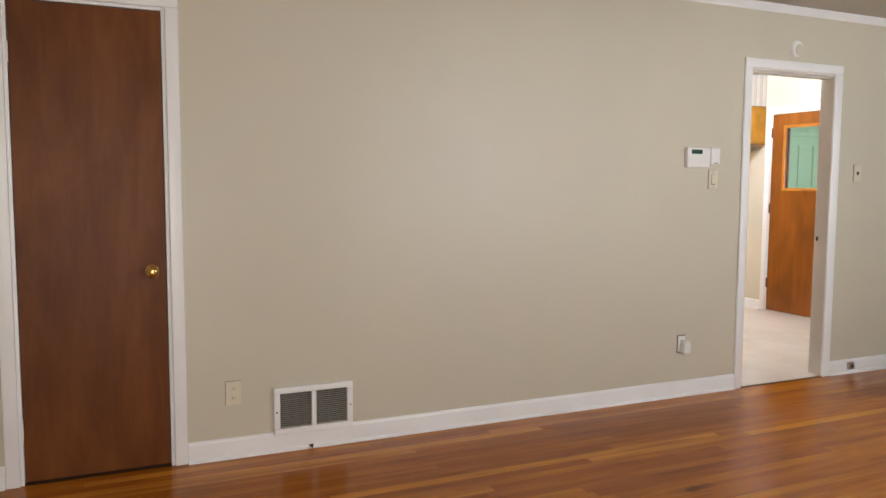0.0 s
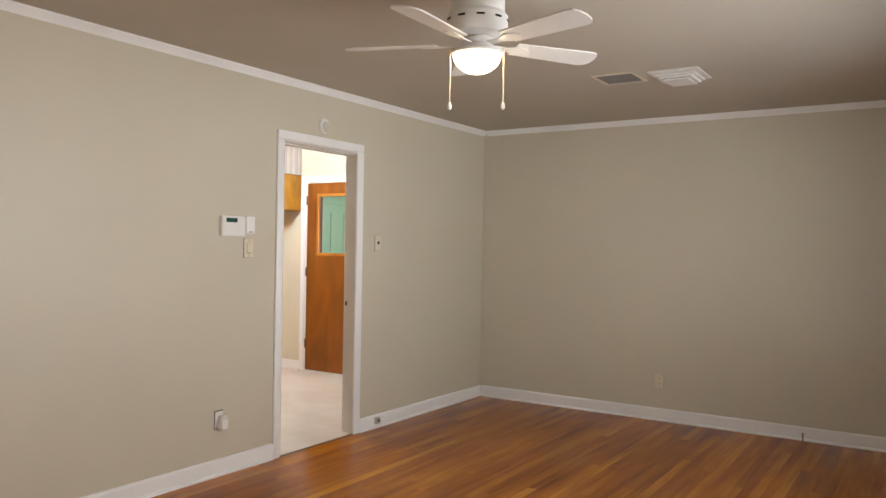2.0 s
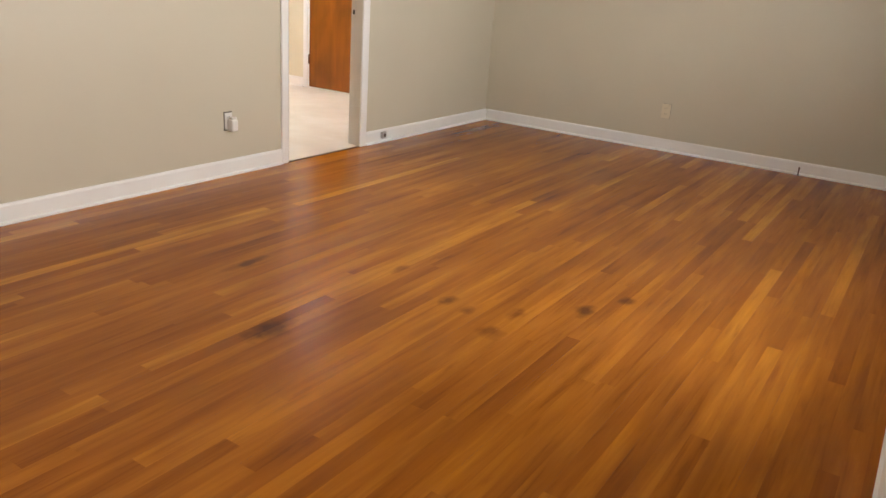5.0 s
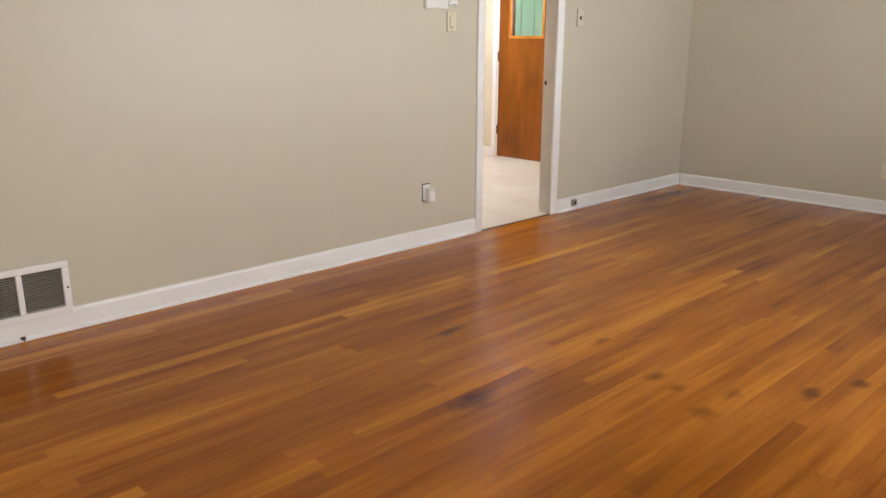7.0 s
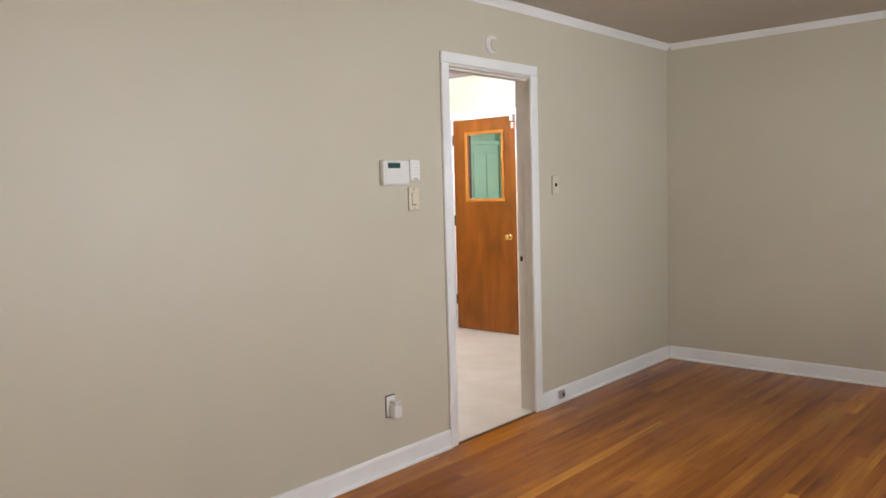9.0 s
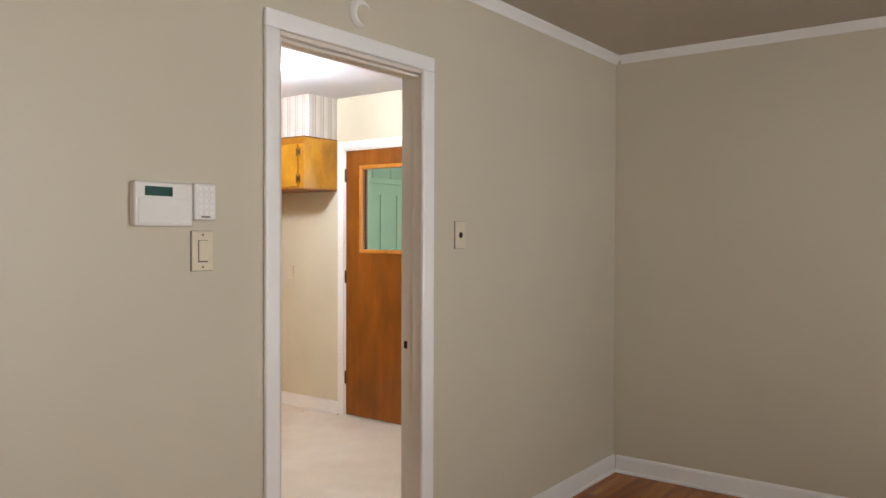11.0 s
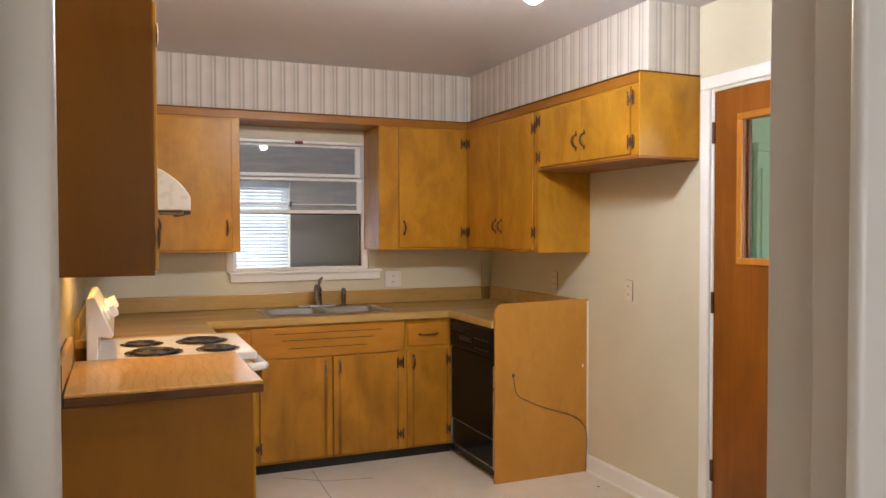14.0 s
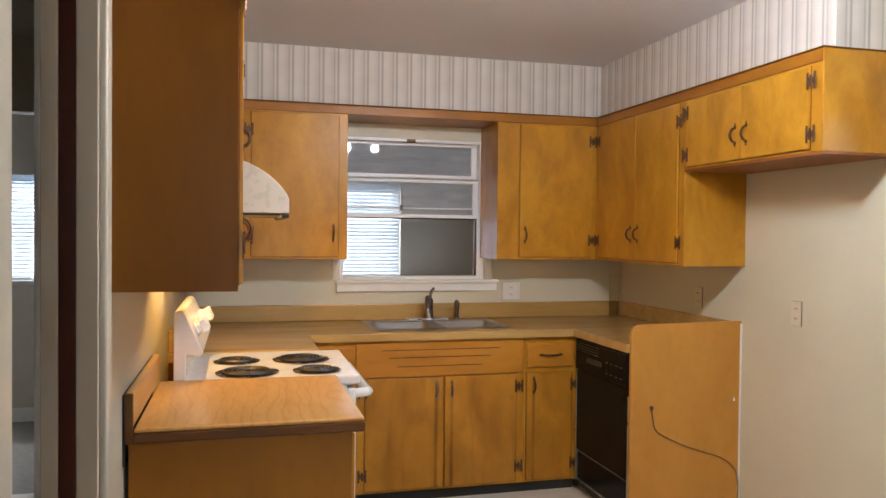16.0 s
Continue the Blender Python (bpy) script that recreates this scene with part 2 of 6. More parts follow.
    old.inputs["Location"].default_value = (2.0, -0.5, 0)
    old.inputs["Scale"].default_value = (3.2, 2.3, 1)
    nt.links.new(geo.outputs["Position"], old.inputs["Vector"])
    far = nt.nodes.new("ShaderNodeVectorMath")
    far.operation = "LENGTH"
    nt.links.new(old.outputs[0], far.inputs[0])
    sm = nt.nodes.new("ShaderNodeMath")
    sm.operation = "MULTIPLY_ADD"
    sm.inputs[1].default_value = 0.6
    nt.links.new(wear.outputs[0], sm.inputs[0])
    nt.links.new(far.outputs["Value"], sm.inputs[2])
    top_layer = ramp(nt, sm.outputs[0], [(0.40, (0.80, 0.78, 0.80)), (1.0, (1, 1, 1))])
    col = mix(nt, 1.0, col, top_layer.outputs[0], "MULTIPLY")
    nt.links.new(col, b.inputs["Base Color"])
    # worn and glossier runs of varnish, and a slight wave along each strip
    gl = ramp(nt, run.outputs[0], [(0.35, (0.27, 0.27, 0.27)), (0.65, (0.17, 0.17, 0.17))])
    nt.links.new(gl.outputs[0], b.inputs["Roughness"])
    b.inputs["Specular IOR Level"].default_value = 0.18
    bump(nt, b, run.outputs[0], 0.5, 0.0012)
    return m


def vinyl(name):
    m, nt, b = shade(name, 0.34)
    tc = nt.nodes.new("ShaderNodeTexCoord")
    n1 = node(nt, "ShaderNodeTexNoise", Scale=5.0, Detail=8.0, Roughness=0.65)
    n2 = node(nt, "ShaderNodeTexNoise", Scale=0.9, Detail=4.0, Distortion=1.0)
    v = node(nt, "ShaderNodeTexVoronoi", Scale=70.0)
    for n in (n1, n2, v):
        nt.links.new(tc.outputs["Object"], n.inputs["Vector"])
    r = ramp(nt, n1.outputs[0], [(0.32, (0.74, 0.685, 0.60)), (0.55, (0.79, 0.735, 0.655)), (0.75, (0.83, 0.785, 0.715))])
    d = ramp(nt, n2.outputs[0], [(0.3, (0.88, 0.85, 0.80)), (0.55, (1, 1, 1))])
    nt.links.new(mix(nt, 1.0, r.outputs[0], d.outputs[0], "MULTIPLY"), b.inputs["Base Color"])
    bump(nt, b, v.outputs["Distance"], 0.12, 0.0008)
    return m


M_WALL = paint("greige_wall_paint", (0.59, 0.545, 0.435), 0.42, 0.03)
M_KWALL = paint("cream_kitchen_wallpaper", (0.655, 0.615, 0.48), 0.5, 0.05, scale=2.0)
M_KUPPER = paint("cream_kitchen_paint", (0.68, 0.645, 0.575), 0.5, 0.03)
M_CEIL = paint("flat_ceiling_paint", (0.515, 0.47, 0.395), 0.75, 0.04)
M_KCEIL = paint("kitchen_ceiling_paint", (0.63, 0.60, 0.61), 0.55, 0.03)
M_TRIM = paint("white_enamel_trim", (0.86, 0.86, 0.85), 0.32, 0.03, 0.05, 3.0)
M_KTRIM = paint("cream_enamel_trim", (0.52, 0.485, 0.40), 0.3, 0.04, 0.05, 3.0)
M_GREY = paint("grey_back_room_paint", (0.70, 0.66, 0.60), 0.6, 0.04)
M_GREEN = paint("mint_green_board_paint", (0.47, 0.62, 0.50), 0.45, 0.08)
M_EXT = paint("outside_wall_paint", (0.6, 0.58, 0.54), 0.7, 0.06)
M_PAPER = wallpaper("striped_soffit_wallpaper")
M_BIRCH = wood("honey_birch_veneer", (0.43, 0.188, 0.014), (0.52, 0.242, 0.019), (0.60, 0.298, 0.026), 2, 0.31, 6.0, 1.5, blotch=0.5, cloudy=4.0)
M_BIRCH_X = wood("honey_birch_rail", (0.31, 0.115, 0.011), (0.38, 0.150, 0.015), (0.43, 0.18, 0.02), 0, 0.36, 10.0, 9.0)
M_BIRCH_Y = wood("honey_birch_side_rail", (0.31, 0.115, 0.011), (0.38, 0.150, 0.015), (0.43, 0.18, 0.02), 1, 0.36, 10.0, 9.0)
M_WORN = worn("streaked_birch_veneer", ((0.0795, 0.020, 0.57), (0.1645, 0.020, 0.57), (0.548, 0.026, 0.6), (-0.318, 0.016, 0.16)))
M_WORN2 = worn("streaked_birch_narrow_door", ((-0.104, 0.020, 0.57), (0.132, 0.018, 0.6)))
M_PANEL = wood("tan_plywood_panel", (0.535, 0.25, 0.044), (0.565, 0.27, 0.050), (0.595, 0.29, 0.057), 2, 0.45, 4.0, 2.0, blotch=0.2, cloudy=2.2)
M_SIDE = wood("dark_brown_cabinet_side", (0.165, 0.056, 0.0025), (0.185, 0.065, 0.0035), (0.205, 0.074, 0.0045), 2, 0.4, 5.0, 5.0, blotch=0.22)
M_SIDE2 = wood("brown_stained_cabinet_end", (0.26, 0.100, 0.003), (0.28, 0.110, 0.004), (0.30, 0.120, 0.005), 2, 0.42, 5.0, 4.0, blotch=0.22)
M_UNDER = wood("red_brown_cabinet_underside", (0.22, 0.075, 0.018), (0.26, 0.09, 0.022), (0.29, 0.105, 0.026), 1, 0.45, 8.0, 6.0)
M_FRONT = wood("amber_birch_drawer_front", (0.44, 0.182, 0.018), (0.49, 0.21, 0.022), (0.54, 0.24, 0.027), 0, 0.36, 6.0, 4.0, blotch=0.45, cloudy=3.0)
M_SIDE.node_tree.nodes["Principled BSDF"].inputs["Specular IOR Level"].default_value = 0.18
M_CLOSET = wood("walnut_flush_door", (0.15, 0.045, 0.009), (0.178, 0.057, 0.012), (0.205, 0.070, 0.016), 2, 0.42, 14.0, 7.0, blotch=0.7, cloudy=2.4)
M_CLOSET.node_tree.nodes["Principled BSDF"].inputs["Specular IOR Level"].default_value = 0.18
M_KDOOR = wood("red_brown_flush_door", (0.21, 0.062, 0.008), (0.26, 0.082, 0.011), (0.30, 0.10, 0.015), 2, 0.3, 12.0, 16.0, blotch=0.7)
M_GFRAME = wood("orange_glass_stop", (0.45, 0.17, 0.025), (0.55, 0.22, 0.035), (0.6, 0.27, 0.05), 2, 0.3, 14.0, 9.0)
M_POCKET = wood("dark_red_door_edge", (0.05, 0.011, 0.006), (0.07, 0.016, 0.008), (0.09, 0.02, 0.01), 2, 0.35, 14.0, 12.0)
M_LAM = wood("oak_print_laminate", (0.45, 0.235, 0.07), (0.55, 0.305, 0.098), (0.61, 0.35, 0.12), 1, 0.3, 26.0, 9.0, spread=0.0, blotch=0.2)
M_OAKTOP = wood("oak_print_end_top", (0.57, 0.305, 0.092), (0.63, 0.35, 0.112), (0.68, 0.39, 0.132), 1, 0.22, 20.0, 9.0, spread=0.0, blotch=0.15)
_nt = M_OAKTOP.node_tree
_b = _nt.nodes["Principled BSDF"]
_wv = node(_nt, "ShaderNodeTexWave", Scale=7.0, Distortion=14.0, Detail=2.0)
_wv.inputs["Detail Scale"].default_value = 0.9
_nt.links.new(coords(_nt, (1.0, 0.32, 1.0)).outputs[0], _wv.inputs["Vector"])
_rw = ramp(_nt, _wv.outputs[0], [(0.03, (0.93, 0.90, 0.86)), (0.14, (0.985, 0.98, 0.975)), (0.3, (1, 1, 1))])
_nt.links.new(mix(_nt, 1.0, _b.inputs["Base Color"].links[0].from_socket, _rw.outputs[0], "MULTIPLY"), _b.inputs["Base Color"])
M_LAMEDGE = wood("brown_laminate_edge", (0.10, 0.038, 0.009), (0.125, 0.048, 0.012), (0.15, 0.062, 0.017), 0, 0.35, 14.0, 9.0)
M_LAM2 = wood("tan_laminate_counter", (0.43, 0.265, 0.085), (0.49, 0.315, 0.11), (0.54, 0.355, 0.135), 0, 0.25, 12.0, 10.0, blotch=0.3)
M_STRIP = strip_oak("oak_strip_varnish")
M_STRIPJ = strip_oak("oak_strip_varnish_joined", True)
M_GAP = plain("dark_floor_gap", (0.13, 0.05, 0.014), 0.6)
M_VINYL = vinyl("worn_cream_vinyl")
M_CARPET = paint("grey_carpet", (0.33, 0.31, 0.29), 0.9, 0.1, 0.6, 30.0)
M_WHITE = plain("white_enamel", (0.82, 0.80, 0.77), 0.2, 0, 0.02)
M_PLAST = plain("white_plastic", (0.78, 0.77, 0.74), 0.38, 0, 0.02)
M_PLATE = plain("wall_toned_plastic", (0.65, 0.595, 0.46), 0.45, 0, 0.03)
# duller and warmer than white_enamel_trim, for the kitchen opening's jamb and inner casing
M_CASE = paint("warm_white_casing_enamel", (0.70, 0.65, 0.585), 0.34, 0.05, 0.05, 3.0)
M_VENT = plain("dusty_grey_slat", (0.26, 0.24, 0.21), 0.6)
M_IVORY = plain("ivory_plastic", (0.70, 0.63, 0.48), 0.4, 0, 0.03)
M_BRONZE = plain("aged_bronze", (0.12, 0.058, 0.032), 0.38, 0.7, 0.3)
M_BRASS = plain("polished_brass", (0.70, 0.46, 0.16), 0.22, 1.0, 0.1)
M_CHROME = plain("brushed_steel", (0.60, 0.60, 0.60), 0.3, 1.0, 0.02)
M_STEEL = plain("worn_stainless_steel", (0.48, 0.48, 0.48), 0.38, 1.0, 0.02)
M_NICKEL = plain("satin_nickel", (0.24, 0.21, 0.185), 0.3, 1.0, 0.1)
M_BLACK = plain("black_gloss_panel", (0.010, 0.009, 0.008), 0.18, 0, 0.2)
M_BLACK.node_tree.nodes["Principled BSDF"].inputs["Specular IOR Level"].default_value = 0.06
M_BLACKM = plain("black_matte", (0.016, 0.014, 0.012), 0.6, 0, 0.3)
M_COIL = plain("burner_coil", (0.04, 0.035, 0.033), 0.45, 0.4, 0.3)
M_PAN = plain("chrome_drip_pan", (0.28, 0.26, 0.24), 0.25, 1.0, 0.2)
M_HOOD = plain("almond_enamel", (0.47, 0.43, 0.36), 0.28, 0, 0.03)
M_SLAT = plain("white_blind_slat", (0.84, 0.85, 0.86), 0.42, 0, 0.02)
_nt = M_SLAT.node_tree
_tr = node(_nt, "ShaderNodeBsdfTranslucent", Color=(0.68, 0.80, 0.92, 1))
_mx = node(_nt, "ShaderNodeMixShader", Fac=0.24)
_nt.links.new(_nt.nodes["Principled BSDF"].outputs[0], _mx.inputs[1])
_nt.links.new(_tr.outputs[0], _mx.inputs[2])
_nt.links.new(_mx.outputs[0], _nt.nodes["Material Output"].inputs[0])
M_GLASS = glass("window_glass")
M_DUSTY = glass("dusty_window_glass")
_nt = M_DUSTY.node_tree
_out = _nt.nodes["Material Output"]
_old = _out.inputs[0].links[0].from_socket
_df = node(_nt, "ShaderNodeBsdfDiffuse", Color=(0.62, 0.68, 0.80, 1))
_ns = node(_nt, "ShaderNodeTexNoise", Scale=5.0, Detail=5.0)
_fr = ramp(_nt, _ns.outputs[0], [(0.3, (0.09, 0.09, 0.09)), (0.75, (0.27, 0.27, 0.27))])
_mx = _nt.nodes.new("ShaderNodeMixShader")
_nt.links.new(_fr.outputs[0], _mx.inputs[0])
_nt.links.new(_old, _mx.inputs[1])
_nt.links.new(_df.outputs[0], _mx.inputs[2])
_nt.links.new(_mx.outputs[0], _out.inputs[0])
M_LCD = plain("grey_green_display", (0.03, 0.085, 0.075), 0.2)
M_DARK = plain("dark_hole", (0.006, 0.005, 0.004), 0.8)
M_GRIME = plain("grey_slot", (0.10, 0.085, 0.07), 0.7)
M_CORD = plain("grey_cord", (0.13, 0.085, 0.055), 0.5)
M_BOWL = glow("lit_frosted_bowl", (1.0, 0.78, 0.50), 16.0)
M_WARM = glow("warm_bulb", (1.0, 0.62, 0.36), 330.0)
M_COOL = glow("cool_bulb", (0.80, 0.90, 1.0), 740.0)
M_HOODLAMP = glow("hood_bulb", (1.0, 0.58, 0.17), 1000.0)
M_GRASS = plain("lawn", (0.055, 0.095, 0.025), 0.9, 0, 0.5, 4.0)
M_LEAF = plain("hedge_leaf", (0.06, 0.11, 0.03), 0.6, 0, 0.5, 3.0)
M_TRANS, _nt, _b = shade("clear_plastic", 0.12)
_b.inputs["Base Color"].default_value = (0.85, 0.8, 0.78, 1)
_b.inputs["Transmission Weight"].default_value = 0.85

# ---------------------------------------------------------------- builders
base = {}


def thing(name, loc, label, category, group="", kind=""):
    """An Empty at the base of a thing."""
    ob = new(name)
    ob.empty_display_size = 0.1
    ob.location = loc
    base[ob] = Vector(loc)
    return tagged(ob, label, category, group, kind)


def part(name, bm, material, parent, label=""):
    """One mesh from a bmesh in world metres, under a thing or a part."""
    off = base.get(parent, Vector((0, 0, 0)))
    bmesh.ops.translate(bm, verts=bm.verts, vec=-off)
    me = bpy.data.meshes.new(name)
    bm.to_mesh(me)
    bm.free()
    for mt in material if isinstance(material, (list, tuple)) else (material,):
        me.materials.append(mt)
    ob = new(name, me)
    if parent:
        ob.parent = parent
    base[ob] = off
    if label:
        tagged(ob, label)
    return ob


def single(name, bm, material, label, category, group="", kind="", loc=None):
    """A top-level thing of one mesh; loc is its base."""
    off = Vector(loc or (0, 0, 0))
    bmesh.ops.translate(bm, verts=bm.verts, vec=-off)
    me = bpy.data.meshes.new(name)
    bm.to_mesh(me)
    bm.free()
    for mt in material if isinstance(material, (list, tuple)) else (material,):
        me.materials.append(mt)
    ob = new(name, me)
    ob.location = off
    base[ob] = off
    return tagged(ob, label, category, group, kind)


def box(x0, y0, z0, x1, y1, z1, bev=0.0, seg=2, bm=None):
    own = bm is None
    work = bmesh.new()
    lo, hi = (min(x0, x1), min(y0, y1), min(z0, z1)), (max(x0, x1), max(y0, y1), max(z0, z1))
    bmesh.ops.create_cube(work, size=1.0)
    for v in work.verts:
        v.co = Vector([lo[k] + (v.co[k] + 0.5) * (hi[k] - lo[k]) for k in range(3)])
    if bev:
        bmesh.ops.bevel(work, geom=work.edges[:], offset=bev, segments=seg, profile=0.5, affect="EDGES", clamp_overlap=True)
    if own:
        return work
    return join(bm, work)


def join(bm, other):
    me = bpy.data.meshes.new("tmp")
    other.to_mesh(me)
    other.free()
    bm.from_mesh(me)
    bpy.data.meshes.remove(me)
    return bm


def smooth(bm, limit=35):
    for f in bm.faces:
        f.smooth = True
    for e in bm.edges:
        if len(e.link_faces) == 2 and e.calc_face_angle(0) > radians(limit):
            e.smooth = False
    return bm


def turned(profile, center, axis="z", steps=32, closed=True):
    """A turned body: rows of radius and height along an axis through center."""
    bm = bmesh.new()
    rings = []
    for r, h in profile:
        ring = []
        for k in range(steps):
            a = 2 * math.pi * k / steps
            p = (r * math.cos(a), r * math.sin(a), h)
            if axis == "y":
                p = (p[0], p[2], p[1])
            elif axis == "x":
                p = (p[2], p[0], p[1])
            ring.append(bm.verts.new(Vector(center) + Vector(p)))
        rings.append(ring)
    for a, b in zip(rings, rings[1:]):
        for k in range(steps):
            bm.faces.new((a[k], a[(k + 1) % steps], b[(k + 1) % steps], b[k]))
    if closed:
        for ring in (rings[0], rings[-1]):
            if (ring[0].co - ring[1].co).length > 1e-5:
                bm.faces.new(ring)
    bmesh.ops.remove_doubles(bm, verts=bm.verts, dist=1e-6)
    bmesh.ops.recalc_face_normals(bm, faces=bm.faces)
    return smooth(bm)


def tube(points, radius, sides=8):
    """A round rod along points."""
    bm = bmesh.new()
    pts = [Vector(p) for p in points]
    rings = []
    for k, p in enumerate(pts):
        d = (pts[min(k + 1, len(pts) - 1)] - pts[max(k - 1, 0)]).normalized()
        u = d.cross(Vector((0.31, 0.17, 0.93))).normalized()
        v = d.cross(u)
        r = radius[k] if isinstance(radius, (list, tuple)) else radius
        rings.append([bm.verts.new(p + r * (math.cos(2 * math.pi * s / sides) * u + math.sin(2 * math.pi * s / sides) * v)) for s in range(sides)])
    for a, b in zip(rings, rings[1:]):
        for s in range(sides):
            bm.faces.new((a[s], a[(s + 1) % sides], b[(s + 1) % sides], b[s]))
    bm.faces.new(rings[0])
    bm.faces.new(rings[-1])
    bmesh.ops.recalc_face_normals(bm, faces=bm.faces)
    return smooth(bm, 50)


def curve(points, steps=6):
    """A smooth run of points through the given ones."""
    P = [Vector(p) for p in points]
    P = [2 * P[0] - P[1]] + P + [2 * P[-1] - P[-2]]
    out = []
    for a, b, c, d in zip(P, P[1:], P[2:], P[3:]):
        for k in range(steps):
            t = k / steps
            out.append(0.5 * (2 * b + (c - a) * t + (2 * a - 5 * b + 4 * c - d) * t * t + (3 * b - a - 3 * c + d) * t ** 3))
    return out + [P[-2]]


def prism(outline, axis, a, b, bev=0.0):
    """A flat outline pushed along an axis from a to b. The outline gives the two other coordinates in order."""
    bm = bmesh.new()

    def at(p, w):
        q = list(p)
        q.insert("xyz".index(axis), w)
        return Vector(q)

    lo = [bm.verts.new(at(p, a)) for p in outline]
    hi = [bm.verts.new(at(p, b)) for p in outline]
    bm.faces.new(lo)
    bm.faces.new(hi)
    n = len(outline)
    for k in range(n):
        bm.faces.new((lo[k], lo[(k + 1) % n], hi[(k + 1) % n], hi[k]))
    bmesh.ops.recalc_face_normals(bm, faces=bm.faces)
    if bev:
        bmesh.ops.bevel(bm, geom=bm.edges[:], offset=bev, segments=2, profile=0.5, affect="EDGES", clamp_overlap=True)
    return bm


def wall(name, axis, p0, p1, a0, a1, z0, z1, openings, mats, label):
    """A wall of real thickness between p0 and p1 on its axis, from a0 to a1 along the other; openings (a0, a1, z0, z1) go through.
    mats: for the low side, for the high side."""
    bm = bmesh.new()
    us = sorted({a0, a1, *[min(max(o[k], a0), a1) for o in openings for k in (0, 1)]})
    zs = sorted({z0, z1, *[min(max(o[k], z0), z1) for o in openings for k in (2, 3)]})

    def solid(i, j):
        if not (0 <= i < len(us) - 1 and 0 <= j < len(zs) - 1):
            return False
        u, z = (us[i] + us[i + 1]) / 2, (zs[j] + zs[j + 1]) / 2
        return not any(o[0] < u < o[1] and o[2] < z < o[3] for o in openings)

    def v(p, u, z):
        return bm.verts.new((p, u, z) if axis == "x" else (u, p, z))

    def quad(c, mi):
        f = bm.faces.new([v(*q) for q in c])
        f.material_index = mi

    for i in range(len(us) - 1):
        for j in range(len(zs) - 1):
            if not solid(i, j):
                continue
            a, b, c, d = us[i], us[i + 1], zs[j], zs[j + 1]
            quad([(p0, a, c), (p0, b, c), (p0, b, d), (p0, a, d)], 0)
            quad([(p1, a, c), (p1, a, d), (p1, b, d), (p1, b, c)], 1)
            if not solid(i - 1, j):
                quad([(p0, a, c), (p0, a, d), (p1, a, d), (p1, a, c)], 0)
            if not solid(i + 1, j):
                quad([(p0, b, c), (p1, b, c), (p1, b, d), (p0, b, d)], 0)
            if not solid(i, j - 1):
                quad([(p0, a, c), (p1, a, c), (p1, b, c), (p0, b, c)], 0)
            if not solid(i, j + 1):
                quad([(p0, a, d), (p0, b, d), (p1, b, d), (p1, a, d)], 0)
    bmesh.ops.remove_doubles(bm, verts=bm.verts, dist=1e-5)
    bmesh.ops.recalc_face_normals(bm, faces=bm.faces)
    return single(name, bm, mats, label, "wall", kind="structure")


# ---------------------------------------------------------------- plan, in metres
CEIL = 2.46
XB, XL = 2.648, -4.45          # front room: far wall, near wall
YW = -3.655                    # front room: window wall
TA = 0.12                      # thickness of the partition y = 0 .. TA
KX0, KX1, KY1 = -0.035, 2.68, 4.51  # kitchen
DOOR = (0.050, 0.835, 0.0, 2.058)   # cased opening to the kitchen
CLOSET = (-4.065, -3.435, 0.0, 2.085)
PK = (1.045, 1.755, 0.0, 2.05)      # pocket door opening
KD = (1.475, 2.252, 0.0, 2.062)     # kitchen glass door
WIN = (-1.38, 1.12, 0.69, 2.28)     # front window
KWIN = (0.835, 1.733, 1.15, 2.006)   # kitchen window
BW1, BW2 = (0.40, 1.56, 1.05, 1.84), (-2.0, -0.92, 1.05, 1.84)
ENTRY = (-4.22, -3.22, 0.0, 2.06)

wall("wall_partition", "y", 0.0, TA, XL - 0.2, 3.0, 0, CEIL, [DOOR, CLOSET], [M_WALL, M_KUPPER], "greige painted plaster wall with a cased opening")
wall("wall_far", "x", XB, XB + 0.2, YW - 0.2, -0.001, 0, CEIL, [], [M_WALL, M_EXT], "greige painted plaster wall")
wall("wall_window", "y", YW - 0.2, YW, XL - 0.2, XB - 0.001, 0, CEIL, [WIN, ENTRY], [M_EXT, M_WALL], "greige painted plaster wall with a wide window")
wall("wall_near", "x", XL - 0.2, XL, YW + 0.001, -0.001, 0, CEIL, [], [M_EXT, M_WALL], "greige painted plaster wall")
wall("wall_kitchen_side", "x", KX1, KX1 + 0.12, TA + 0.001, KY1 + 0.12, 0, CEIL, [KD], [M_KWALL, M_GREEN], "cream wallpapered kitchen wall with a glazed door")
wall("wall_kitchen_back", "y", KY1, KY1 + 0.12, KX0 - 0.109, KX1 - 0.001, 0, CEIL, [KWIN], [M_KWALL, M_GREY], "cream wallpapered kitchen wall with a sash window")
wall("wall_kitchen_hall", "x", KX0 - 0.11, KX0, TA + 0.001, KY1 - 0.001, 0, CEIL, [PK], [M_WALL, M_WALL], "cream kitchen wall with a pocket door opening")
wall("wall_hall", "x", -2.5, -2.4, TA + 0.001, 6.3, 0, CEIL, [], [M_EXT, M_WALL], "plain hall wall")
wall("wall_hall_back", "y", KY1 - 0.02, KY1 + 0.10, -2.399, KX0 - 0.111, 0, CEIL, [(-1.62, -0.72, 0, 2.06)], [M_WALL, M_GREY], "plain hall wall with an open doorway")
wall("wall_back", "y", 6.25, 6.42, -2.5, 4.95, 0, CEIL, [BW1, BW2], [M_GREY, M_EXT], "grey back room wall with two blinded windows")
wall("wall_back_side", "x", 3.3, 3.4, KY1 + 0.121, 6.249, 0, CEIL, [], [M_GREY, M_EXT], "grey back room wall")
